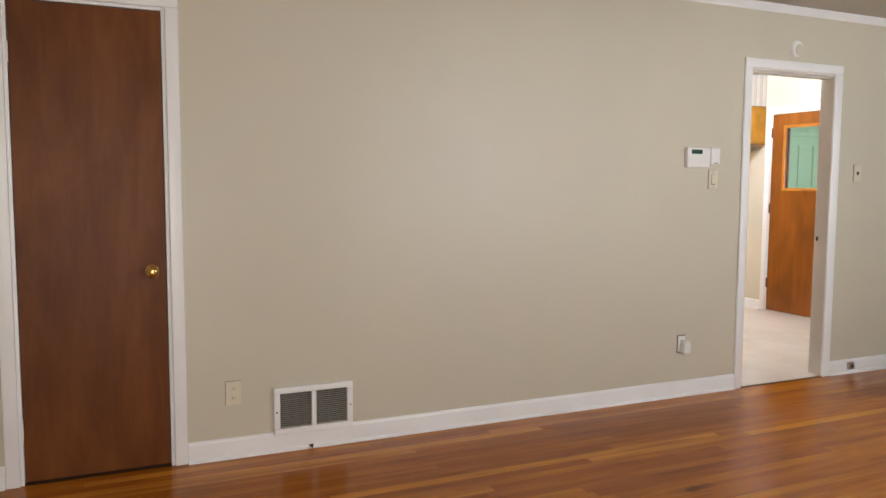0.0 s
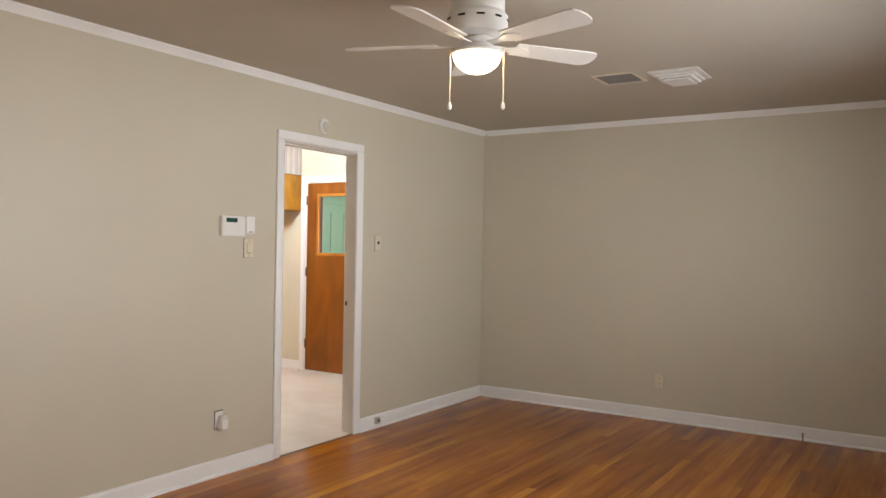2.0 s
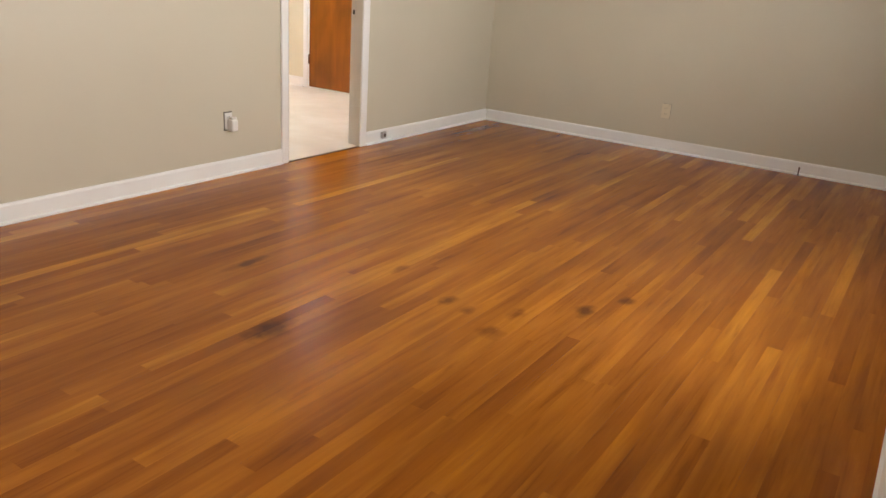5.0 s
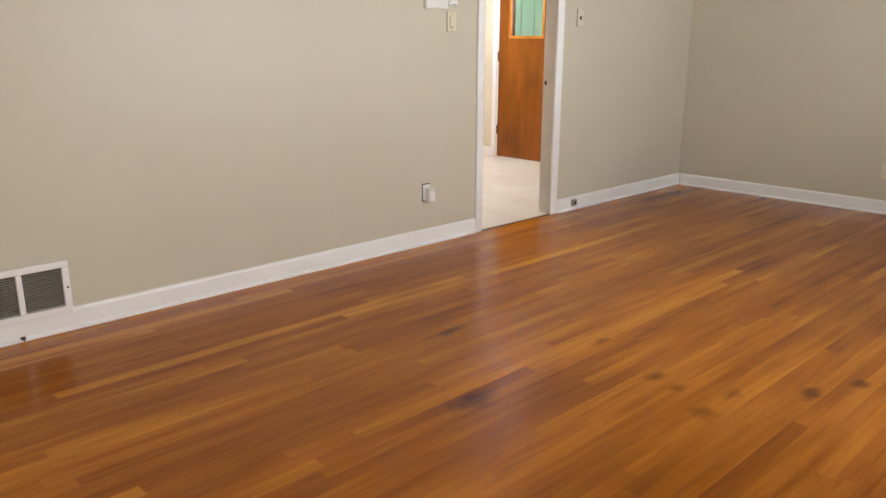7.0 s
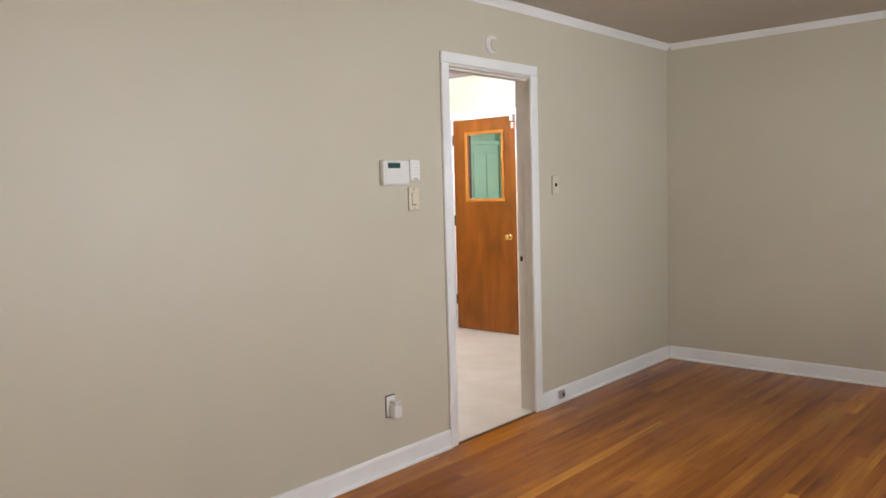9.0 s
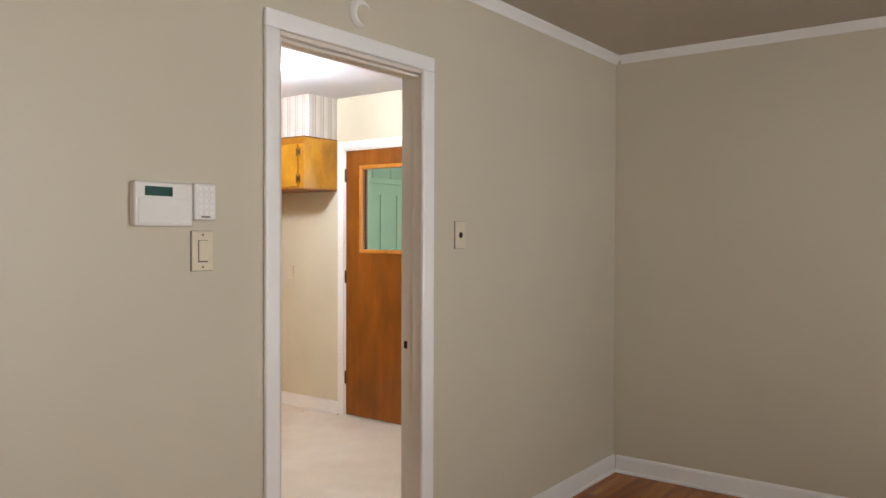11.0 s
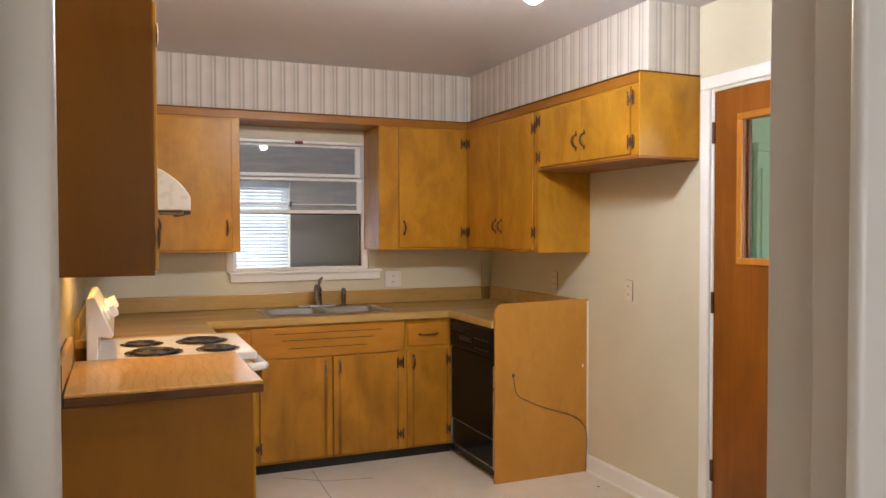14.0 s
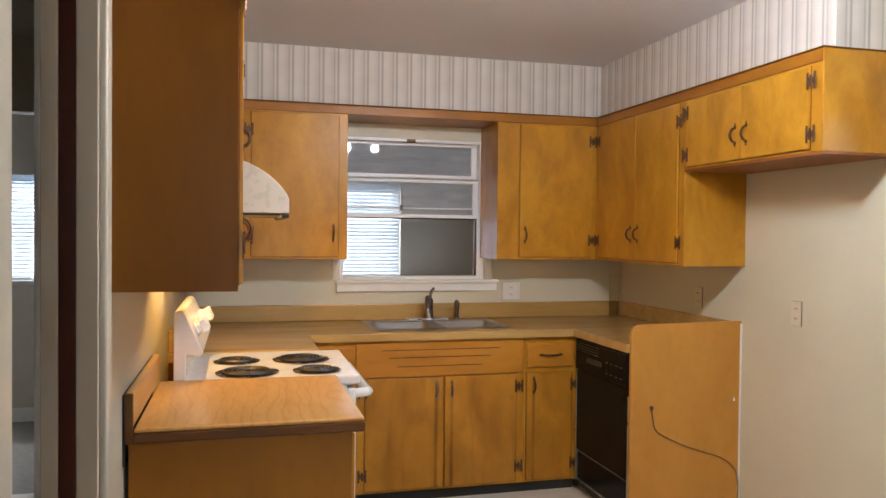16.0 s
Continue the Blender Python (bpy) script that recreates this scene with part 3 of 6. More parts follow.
wall("wall_utility_far", "x", 4.85, 4.95, 0.3, KY1 + 0.12, 0, CEIL, [], [M_GREEN, M_EXT], "mint green boarded utility wall")
wall("wall_utility_back", "y", 3.4, 3.5, KX1 + 0.121, 4.849, 0, CEIL, [], [M_GREEN, M_GREY], "mint green boarded utility wall")
wall("wall_utility_front", "y", 0.3, 0.4, 3.001, 4.849, 0, CEIL, [(3.5, 4.5, 1.1, 2.1)], [M_EXT, M_GREEN], "mint green utility wall with an added, unseen window")
wall("wall_closet", "y", 0.8, 0.9, XL - 0.2, -2.501, 0, CEIL, [], [M_WALL, M_EXT], "plain closet wall")


def sheet(name, x0, y0, z0, x1, y1, z1, mat, label, category):
    return single(name, box(x0, y0, z0, x1, y1, z1), mat, label, category, kind="structure")


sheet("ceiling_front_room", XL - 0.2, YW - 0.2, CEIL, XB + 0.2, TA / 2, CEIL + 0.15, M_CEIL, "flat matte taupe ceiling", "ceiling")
sheet("ceiling_kitchen", KX0 - 0.06, TA / 2 + 0.001, CEIL, KX1 + 0.06, KY1 + 0.06, CEIL + 0.15, M_KCEIL, "pale painted kitchen ceiling", "ceiling")
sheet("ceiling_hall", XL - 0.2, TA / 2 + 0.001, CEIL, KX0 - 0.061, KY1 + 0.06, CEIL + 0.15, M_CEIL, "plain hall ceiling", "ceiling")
sheet("ceiling_back_room", -2.5, KY1 + 0.061, CEIL, 4.95, 6.42, CEIL + 0.15, M_KCEIL, "plain back room ceiling", "ceiling")
sheet("ceiling_utility", KX1 + 0.061, TA / 2 + 0.001, CEIL, 4.95, KY1 + 0.06, CEIL + 0.15, M_KCEIL, "plain utility room ceiling", "ceiling")
sheet("floor_kitchen", KX0 - 0.109, 0.0, -0.10, KX1 + 0.12, KY1, 0.0, M_VINYL, "worn cream vinyl kitchen floor", "floor")
sheet("floor_hall", -2.5, 0.0, -0.10, KX0 - 0.11, KY1, 0.0, M_VINYL, "pale hall floor", "floor")
sheet("floor_back_room", -2.5, KY1 + 0.001, -0.10, 4.95, 6.42, 0.0, M_CARPET, "grey carpeted back room floor", "floor")
sheet("floor_utility", KX1 + 0.121, 0.3, -0.10, 4.95, KY1, 0.0, M_VINYL, "pale utility room floor", "floor")
sheet("floor_closet", XL - 0.2, 0.0, -0.10, -2.501, 0.9, -0.004, M_GAP, "dark closet floor", "floor")
single("ground", box(-400, -400, -0.45, 400, 400, -0.25), M_GRASS, "green lawn round the house", "ground", kind="structure")
sheet("porch_slab", -5.4, -6.0, -0.24, 3.4, YW - 0.2, -0.03, M_EXT, "pale concrete porch slab", "porch")

# ---------------------------------------------------------------- trim
def casing(name, axis, face, out, a0, a1, ztop, mat, label, w=0.058, t=0.018, w2=None):
    """Door casing on a wall face: two legs and a head, a rounded board with a backband step."""
    top = thing(name, ((a0 + a1) / 2, face, 0) if axis == "y" else (face, (a0 + a1) / 2, 0), label, "door trim", kind="structure")

    def piece(nm, u0, u1, z0, z1):
        f0, f1 = sorted((face, face + out * t))
        bm = box(u0, f0, z0, u1, f1, z1, 0.006, 3) if axis == "y" else box(f0, u0, z0, f1, u1, z1, 0.006, 3)
        part(nm, smooth(bm), mat, top)

    piece("leg", a0 - w, a0, 0, ztop - 0.0005)
    w2 = w2 or w
    piece("leg", a1, a1 + w2, 0, ztop - 0.0005)
    piece("head", a0 - w, a1 + w2, ztop, ztop + w)
    return top


def jamb(name, axis, p0, p1, a0, a1, ztop, label, stop=True, th=0.014, mat=None):
    """Boards that line an opening, with a door stop. They stand inside the opening."""
    top = thing(name, ((a0 + a1) / 2, (p0 + p1) / 2, 0) if axis == "y" else ((p0 + p1) / 2, (a0 + a1) / 2, 0), label, "door frame", kind="structure")

    def piece(nm, u0, u1, q0, q1, z0, z1, bev=0.002):
        bm = box(u0, q0, z0, u1, q1, z1, bev) if axis == "y" else box(q0, u0, z0, q1, u1, z1, bev)
        return part(nm, bm, mat or M_TRIM, top)

    piece("side_board", a0 - 0.001, a0 + th, p0 - 0.002, p1 + 0.002, 0, ztop)
    piece("side_board", a1 - th, a1 + 0.001, p0 - 0.002, p1 + 0.002, 0, ztop)
    piece("head_board", a0 + th, a1 - th, p0 - 0.002, p1 + 0.002, ztop - th, ztop + 0.001)
    if stop:
        q0, q1 = p0 + 0.038, p0 + 0.076
        piece("stop", a0 + th, a0 + th + 0.011, q0, q1, 0, ztop - th, 0.003)
        piece("stop", a1 - th - 0.011, a1 - th, q0, q1, 0, ztop - th, 0.003)
        piece("stop", a0 + th + 0.011, a1 - th - 0.011, q0, q1, ztop - th - 0.011, ztop - th, 0.003)
    return top


casing("kitchen_opening_trim", "y", 0.0, -1, 0.050, 0.792, DOOR[3], M_TRIM, "white painted wooden casing round the kitchen opening", w2=0.071)
casing("kitchen_opening_trim", "y", TA, 1, 0.117, 0.842, DOOR[3], M_CASE, "white painted wooden casing on the kitchen side")
kj = jamb("kitchen_opening_jamb", "y", 0.0, TA, DOOR[0], DOOR[1], DOOR[3], "white painted door frame with an empty strike plate", stop=False, mat=M_CASE)
part("stop", box(DOOR[0] + 0.0145, 0.006, 0, DOOR[0] + 0.027, 0.078, DOOR[3] - 0.0145, 0.004), M_CASE, kj)
part("stop", box(0.806, 0.004, 0, DOOR[1] - 0.0145, 0.052, DOOR[3] - 0.0145, 0.004), M_CASE, kj)
part("stop", box(DOOR[0] + 0.0275, 0.020, DOOR[3] - 0.027, 0.8055, 0.078, DOOR[3] - 0.0145, 0.004), M_CASE, kj)
part("strike_plate", box(DOOR[1] - 0.016, 0.080, 0.91, DOOR[1] - 0.0125, 0.118, 0.99, 0.001), M_CASE, kj)
part("strike_hole", box(DOOR[1] - 0.0165, 0.088, 0.935, DOOR[1] - 0.0155, 0.106, 0.965), M_DARK, kj)
casing("closet_trim", "y", 0.0, -1, CLOSET[0], CLOSET[1], CLOSET[3], M_TRIM, "white painted wooden casing round the closet door")
jamb("closet_jamb", "y", 0.0, TA, CLOSET[0], CLOSET[1], CLOSET[3], "white painted closet door frame")
casing("glass_door_trim", "x", KX1, -1, KD[0], KD[1], KD[3], M_TRIM, "white painted casing round the glazed kitchen door")
jamb("glass_door_jamb", "x", KX1, KX1 + 0.12, KD[0], KD[1], KD[3], "white painted kitchen door frame", stop=False)
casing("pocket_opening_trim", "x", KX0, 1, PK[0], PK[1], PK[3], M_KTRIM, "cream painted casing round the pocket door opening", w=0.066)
casing("pocket_opening_trim", "x", KX0 - 0.11, -1, PK[0], PK[1], PK[3], M_TRIM, "white painted casing on the hall side")
M_JAMB = paint("tan_jamb_paint", (0.50, 0.45, 0.365), 0.4, 0.04, 0.05, 3.0)
pj = thing("pocket_door_jamb", (KX0 - 0.06, PK[1], 0), "grey-white split frame that takes the pocket door", "door frame", kind="structure")
for q0, q1 in ((KX0 - 0.112, KX0 - 0.078), (KX0 - 0.042, KX0 + 0.002)):
    part("side_board", box(q0, PK[1] - 0.014, 0, q1, PK[1] + 0.001, PK[3], 0.002), M_JAMB, pj)
    part("head_board", box(q0, PK[0] + 0.014, PK[3] - 0.014, q1, PK[1] - 0.014, PK[3] + 0.001, 0.002), M_JAMB, pj)
part("side_board", box(KX0 - 0.112, PK[0] - 0.001, 0, KX0 + 0.002, PK[0] + 0.014, PK[3], 0.002), M_JAMB, pj)
pd = thing("pocket_door", (KX0 - 0.06, PK[1], 0.01), "dark red-brown pocket door slid into the wall, its edge showing", "door")
part("leaf", box(KX0 - 0.077, PK[1] - 0.012, 0.01, KX0 - 0.043, PK[1] + 0.0005, PK[3] - 0.02, 0.002), M_POCKET, pd)


def baseboard(name, axis, face, out, a0, a1, label="white painted wooden baseboard", h=0.10):
    """A board with an eased top, and a quarter-round at the floor."""
    t = 0.014
    prof = [(0, 0), (t + 0.010, 0), (t + 0.009, 0.009), (t + 0.004, 0.014), (t, 0.016), (t, h - 0.014), (t - 0.004, h - 0.004), (t - 0.009, h), (0, h)]
    if axis == "y":
        bm = prism([(face + out * d, z) for d, z in prof], "x", a0, a1)
    else:
        bm = bmesh.new()
        ends = []
        for w in (a0, a1):
            ends.append([bm.verts.new((face + out * d, w, z)) for d, z in prof])
        bm.faces.new(ends[0])
        bm.faces.new(ends[1])
        n = len(prof)
        for k in range(n):
            bm.faces.new((ends[0][k], ends[0][(k + 1) % n], ends[1][(k + 1) % n], ends[1][k]))
        bmesh.ops.recalc_face_normals(bm, faces=bm.faces)
    return single(name, bm, M_TRIM, label, "baseboard", kind="structure")


baseboard("baseboard", "y", 0, -1, CLOSET[1] + 0.0585, DOOR[0] - 0.0585)
baseboard("baseboard", "y", 0, -1, 0.8635, XB)
baseboard("baseboard", "y", 0, -1, XL, CLOSET[0] - 0.0585)
baseboard("baseboard", "x", XB, -1, YW + 0.0245, -0.0245)
baseboard("baseboard", "y", YW, 1, ENTRY[1] + 0.07, XB)
baseboard("baseboard", "x", XL, 1, YW, -0.0245)
baseboard("baseboard", "x", KX1, -1, KD[1] + 0.0585, 3.245, "scuffed white kitchen baseboard")
baseboard("baseboard", "x", KX1, -1, TA, KD[0] - 0.0585, "scuffed white kitchen baseboard")
baseboard("baseboard", "y", TA, 1, 0.9005, KX1 - 0.0245, "scuffed white kitchen baseboard")
baseboard("baseboard", "y", 6.25, -1, -2.4, 3.3, "white back room baseboard", h=0.1)
baseboard("baseboard", "x", KX0, 1, TA, PK[0] - 0.08, "scuffed white kitchen baseboard")


def crown(axis, face, out, a0, a1):
    prof = [(0, CEIL - 0.046), (0.006, CEIL - 0.046), (0.010, CEIL - 0.038), (0.016, CEIL - 0.030), (0.030, CEIL - 0.016), (0.036, CEIL - 0.010), (0.036, CEIL - 0.001), (0, CEIL - 0.001)]
    bm = bmesh.new()
    ends = []
    for w in (a0, a1):
        ends.append([bm.verts.new((w, face + out * d, z) if axis == "y" else (face + out * d, w, z)) for d, z in prof])
    bm.faces.new(ends[0])
    bm.faces.new(ends[1])
    n = len(prof)
    for k in range(n):
        bm.faces.new((ends[0][k], ends[0][(k + 1) % n], ends[1][(k + 1) % n], ends[1][k]))
    bmesh.ops.recalc_face_normals(bm, faces=bm.faces)
    single("crown_molding", bm, M_TRIM, "narrow white crown molding under the ceiling", "crown molding", kind="structure")


crown("y", 0, -1, XL, XB)
crown("x", XB, -1, YW, -0.037)
crown("y", YW, 1, XL, XB - 0.037)
crown("x", XL, 1, YW + 0.037, -0.037)

# ---------------------------------------------------------------- doors
cd = thing("closet_door", (-3.75, 0.03, 0.01), "closed dark walnut flush door with a brass knob", "door")
leaf = part("leaf", box(CLOSET[0] + 0.017, 0.006, 0.012, CLOSET[1] - 0.017, 0.041, CLOSET[3] - 0.017, 0.002), M_CLOSET, cd)


def knob(parent, x, y, z, axis, out, mat):
    prof = [(0.030, 0), (0.030, 0.004), (0.024, 0.008), (0.011, 0.012), (0.010, 0.026), (0.020, 0.032), (0.027, 0.042), (0.027, 0.052), (0.020, 0.060), (0.008, 0.064)]
    part("knob", turned([(r, out * h) for r, h in prof], (x, y, z), axis, 24), mat, parent, "round brass door knob")


knob(cd, -3.512, 0.0055, 0.915, "y", -1, M_BRASS)
for z in (0.25, 1.85):
    part("hinge", tube([(CLOSET[0] + 0.012, 0.001, z - 0.045), (CLOSET[0] + 0.012, 0.001, z + 0.045)], 0.006), M_TRIM, cd)

gd = thing("glazed_door", (KX1 + 0.03, 1.85, 0.01), "closed red-brown flush door with a high glass pane", "door")
G = (1.650, 2.062, 1.292, 1.900)
w0, w1, h0, h1 = KD[0] + 0.016, KD[1] - 0.016, 0.012, KD[3] - 0.016
dl = wall("leaf", "x", KX1 + 0.004, KX1 + 0.044, w0, w1, h0, h1, [G], [M_KDOOR, M_KDOOR], "")
for key in ("label", "category", "kind"):
    if key in dl:
        del dl[key]
dl.parent = gd
dl.location = -Vector(gd.location)
base[dl] = Vector((0, 0, 0))
part("pane", box(KX1 + 0.021, G[0] - 0.004, G[2] - 0.004, KX1 + 0.025, G[1] + 0.004, G[3] + 0.004), M_GLASS, gd).visible_shadow = False
for u0, u1, v0, v1 in ((G[0] - 0.028, G[1] + 0.028, G[3], G[3] + 0.028), (G[0] - 0.028, G[1] + 0.028, G[2] - 0.028, G[2]), (G[0] - 0.028, G[0], G[2] + 0.0005, G[3] - 0.0005), (G[1], G[1] + 0.028, G[2] + 0.0005, G[3] - 0.0005)):
    part("glass_stop", box(KX1 - 0.008, u0, v0, KX1 + 0.0035, u1, v1, 0.004), M_GFRAME, gd, "orange wooden glass stop")
# dark strips added behind the pane to shade its bright side reveals
for u0, u1 in ((G[0], G[0] + 0.012), (G[1] - 0.012, G[1])):
    part("back_stop", box(KX1 + 0.026, u0, G[2] + 0.001, KX1 + 0.046, u1, G[3] - 0.001, 0.002), M_POCKET, gd, "dark strip added over the bright reveal behind the pane")
knob(gd, KX1 + 0.0035, 1.572, 0.93, "x", -1, M_BRASS)
for z in (0.30, 1.08, 1.86):
    part("hinge", box(KX1 - 0.006, KD[1] - 0.022, z - 0.05, KX1 + 0.003, KD[1] - 0.006, z + 0.05, 0.003), M_BRONZE, gd, "aged bronze butt hinge")
al = thing("door_contact_sensor", (KX1 - 0.01, 1.52, 2.0), "small white two-piece alarm contact on the door", "alarm sensor")
part("magnet", box(KX1 - 0.012, 1.505, 1.93, KX1 + 0.0035, 1.53, 1.985, 0.003), M_PLAST, al)
part("switch_body", box(KX1 - 0.022, 1.50, 2.0, KX1 + 0.0035, 1.535, 2.055, 0.003), M_PLAST, al)

fd = thing("front_door", (-4.26, -3.95, 0.0), "white front door standing open to the porch", "door")
part("leaf", box(-4.30, YW - 1.15, 0.01, -4.26, YW - 0.22, 2.04, 0.003), M_TRIM, fd)
casing("front_door_trim", "y", YW, 1, ENTRY[0], ENTRY[1], ENTRY[3], M_TRIM, "white painted casing round the front door")


# ---------------------------------------------------------------- windows
def blind(name, x0, x1, z0, z1, y, out, tilt, label, group="", step=0.044, depth=0.048):
    """Horizontal blind: headrail, separate slats, ladder cords, bottom rail."""
    top = thing(name, ((x0 + x1) / 2, y, z1), label, "window blind", group)
    part("headrail", box(x0, y - 0.025, z1 - 0.045, x1, y + 0.025, z1, 0.003), M_SLAT, top)
    n = int((z1 - z0 - 0.075) / step)
    ca, sa = math.cos(tilt), math.sin(tilt)
    bm = bmesh.new()
    d = depth / 2
    rows = []
    for s, lift in ((-1, -0.001), (-0.5, 0.0012), (0, 0.002), (0.5, 0.0012), (1, -0.001)):
        rows.append((s * d * ca - lift * sa, s * d * sa + lift * ca))
    vs = [[bm.verts.new((x, yy, zz + th)) for yy, zz in rows] for x in (x0 + 0.004, x1 - 0.004) for th in (0.0, 0.0024)]
    a, b, c, e = vs
    for k in range(4):
        bm.faces.new((a[k], a[k + 1], c[k + 1], c[k]))
        bm.faces.new((b[k + 1], b[k], e[k], e[k + 1]))
    for k in (0, 4):
        bm.faces.new((a[k], c[k], e[k], b[k]))
    for u, v in ((a, b), (c, e)):
        for k in range(4):
            bm.faces.new((u[k], v[k], v[k + 1], u[k + 1]))
    bmesh.ops.recalc_face_normals(bm, faces=bm.faces)
    me = bpy.data.meshes.new("slat")
    bm.to_mesh(me)
    bm.free()
    me.materials.append(M_SLAT)
    for k in range(n):
        ob = new("slat", me)
        ob.parent = top
        ob.location = Vector((0, y, z1 - 0.06 - k * step)) - Vector(top.location)
        ob.rotation_euler = (radians(random.uniform(-1.2, 1.2)), 0, radians(random.uniform(-0.05, 0.05)))
    part("bottom_rail", box(x0, y - 0.024, z1 - 0.07 - n * step, x1, y + 0.024, z1 - 0.055 - n * step, 0.003), M_SLAT, top)
    for f in (0.14, 0.5, 0.86):
        x = x0 + (x1 - x0) * f
        part("cord", tube([(x, y + out * (d + 0.003), z1 - 0.04), (x, y + out * (d + 0.003), z1 - 0.06 - n * step)], 0.0012, 5), M_SLAT, top)
    return top


def sash_window(name, x0, x1, z0, z1, y0, y1, label):
    """A double-hung window in its opening: frame, two sashes with panes. y0 is the room side."""
    d = 1 if y1 > y0 else -1
    top = thing(name, ((x0 + x1) / 2, (y0 + y1) / 2, z0), label, "window", kind="structure")
    f = 0.022
    ya, yb = y0 + d * 0.004, y1 - d * 0.004
    for a, b, c, e in ((x0, x0 + f, z0, z1), (x1 - f, x1, z0, z1), (x0 + f, x1 - f, z1 - f, z1), (x0 + f, x1 - f, z0, z0 + f)):
        part("frame", box(a, ya, c, b, yb, e, 0.002), M_TRIM, top)
    mz = (z0 + z1) / 2
    for k, (b0, b1) in enumerate(((mz - 0.018, z1 - f), (z0 + f, mz + 0.018))):
        yy = y0 + d * (0.075 if k == 0 else 0.045)
        s = part("sash", box(x0 + f, yy, b0, x1 - f, yy + d * 0.022, b0 + 0.032, 0.003), M_TRIM, top)
        for a, b, c, e in ((x0 + f, x1 - f, b1 - 0.028, b1), (x0 + f, x0 + f + 0.026, b0 + 0.0325, b1 - 0.0285), (x1 - f - 0.026, x1 - f, b0 + 0.0325, b1 - 0.0285)):
            part("rail", box(a, yy, c, b, yy + d * 0.022, e, 0.003), M_TRIM, s)
        pane = part("pane", box(x0 + f + 0.022, yy + d * 0.009, b0 + 0.028, x1 - f - 0.022, yy + d * 0.013, b1 - 0.024), M_GLASS, s)
        pane.visible_shadow = False
    return top


# front window: three sashes side by side behind one wide blind
ws = [WIN[0] + k * (WIN[1] - WIN[0]) / 3 for k in range(4)]
for k in range(3):
    sash_window("window_%d" % (k + 1), ws[k], ws[k + 1], WIN[2], WIN[3], YW - 0.08, YW - 0.19, "white painted double-hung front window")
blind("window_blind", WIN[0] + 0.03, WIN[1] - 0.03, WIN[2] + 0.02, WIN[3] - 0.01, YW - 0.04, 1, radians(4), "wide white slatted blind in the front window, half open")
fs = thing("front_window_sill", (-0.13, YW, WIN[2]), "white painted window sill and apron under the front window", "window sill", kind="structure")
part("sill", box(WIN[0] - 0.06, YW - 0.078, WIN[2] - 0.03, WIN[1] + 0.06, YW + 0.028, WIN[2] + 0.001, 0.006), M_TRIM, fs)
part("apron", box(WIN[0] - 0.03, YW, WIN[2] - 0.32, WIN[1] + 0.03, YW + 0.012, WIN[2] - 0.031, 0.004), M_TRIM, fs)
fc = thing("front_window_trim", (-0.13, YW, WIN[2]), "painted casing beside the front window", "window trim", kind="structure")
part("leg", box(WIN[1], YW, WIN[2] + 0.002, WIN[1] + 0.06, YW + 0.012, WIN[3], 0.004), M_TRIM, fc)
part("leg", box(WIN[0] - 0.06, YW, WIN[2] + 0.002, WIN[0], YW + 0.012, WIN[3], 0.004), M_TRIM, fc)
part("head", box(WIN[0] - 0.06, YW, WIN[3] + 0.0005, WIN[1] + 0.06, YW + 0.012, WIN[3] + 0.06, 0.004), M_TRIM, fc)

kw = thing("window_4", (1.28, KY1 + 0.06, KWIN[2]), "white sash window over the sink, lower sash raised", "window", kind="structure")
for a, b, c, e in ((KWIN[0], KWIN[0] + 0.020, KWIN[2], KWIN[3]), (KWIN[1] - 0.033, KWIN[1], KWIN[2], KWIN[3]), (KWIN[0] + 0.0205, KWIN[1] - 0.0335, KWIN[3] - 0.018, KWIN[3]), (KWIN[0] + 0.0205, KWIN[1] - 0.0335, KWIN[2], KWIN[2] + 0.020)):
    part("frame", box(a, KY1 + 0.006, c, b, KY1 + 0.114, e, 0.003), M_TRIM, kw)
for b0, b1, yy, tr in ((1.774, 1.9875, KY1 + 0.066, 0.016), (1.527, 1.762, KY1 + 0.030, 0.018)):
    sa = part("sash", box(0.856, yy, b0, 1.699, yy + 0.026, b0 + 0.022, 0.003), M_TRIM, kw)
    part("rail", box(0.856, yy, b1 - tr, 1.699, yy + 0.026, b1, 0.003), M_TRIM, sa)
    for a in (0.856, 1.664):
        part("rail", box(a, yy, b0 + 0.0225, a + (0.020 if a < 1 else 0.035), yy + 0.026, b1 - tr - 0.0005, 0.003), M_TRIM, sa)
    part("pane", box(0.872, yy + 0.011, b0 + 0.018, 1.668, yy + 0.015, b1 - tr + 0.004), M_DUSTY, sa).visible_shadow = False
part("lift_bar", tube([(0.885, KY1 + 0.024, 1.586), (1.66, KY1 + 0.024, 1.586)], 0.005, 8), M_TRIM, kw)
part("bar_clip", box(1.20, KY1 + 0.014, 1.570, 1.215, KY1 + 0.029, 1.604, 0.002), M_GRIME, kw)
part("screen_edge", box(0.856, KY1 + 0.034, 1.519, 1.699, KY1 + 0.044, 1.5265), M_BLACKM, kw, "dark top edge of the insect screen")
part("side_track", box(1.690, KY1 + 0.004, 1.171, 1.6995, KY1 + 0.028, 1.526, 0.002), M_TRIM, kw)
kc = thing("kitchen_window_trim", (1.31, KY1, KWIN[2]), "white painted window casing with a projecting sill", "window trim", kind="structure")
part("sill", box(0.805, KY1 - 0.045, 1.130, 1.82, KY1 + 0.005, 1.148, 0.005), M_TRIM, kc)
part("apron", box(0.812, KY1 - 0.024, 1.081, 1.812, KY1 - 0.0005, 1.1295, 0.004), M_TRIM, kc)
part("leg", box(KWIN[0] - 0.05, KY1 - 0.016, 1.149, KWIN[0], KY1 - 0.0005, 2.008, 0.004), M_KUPPER, kc)
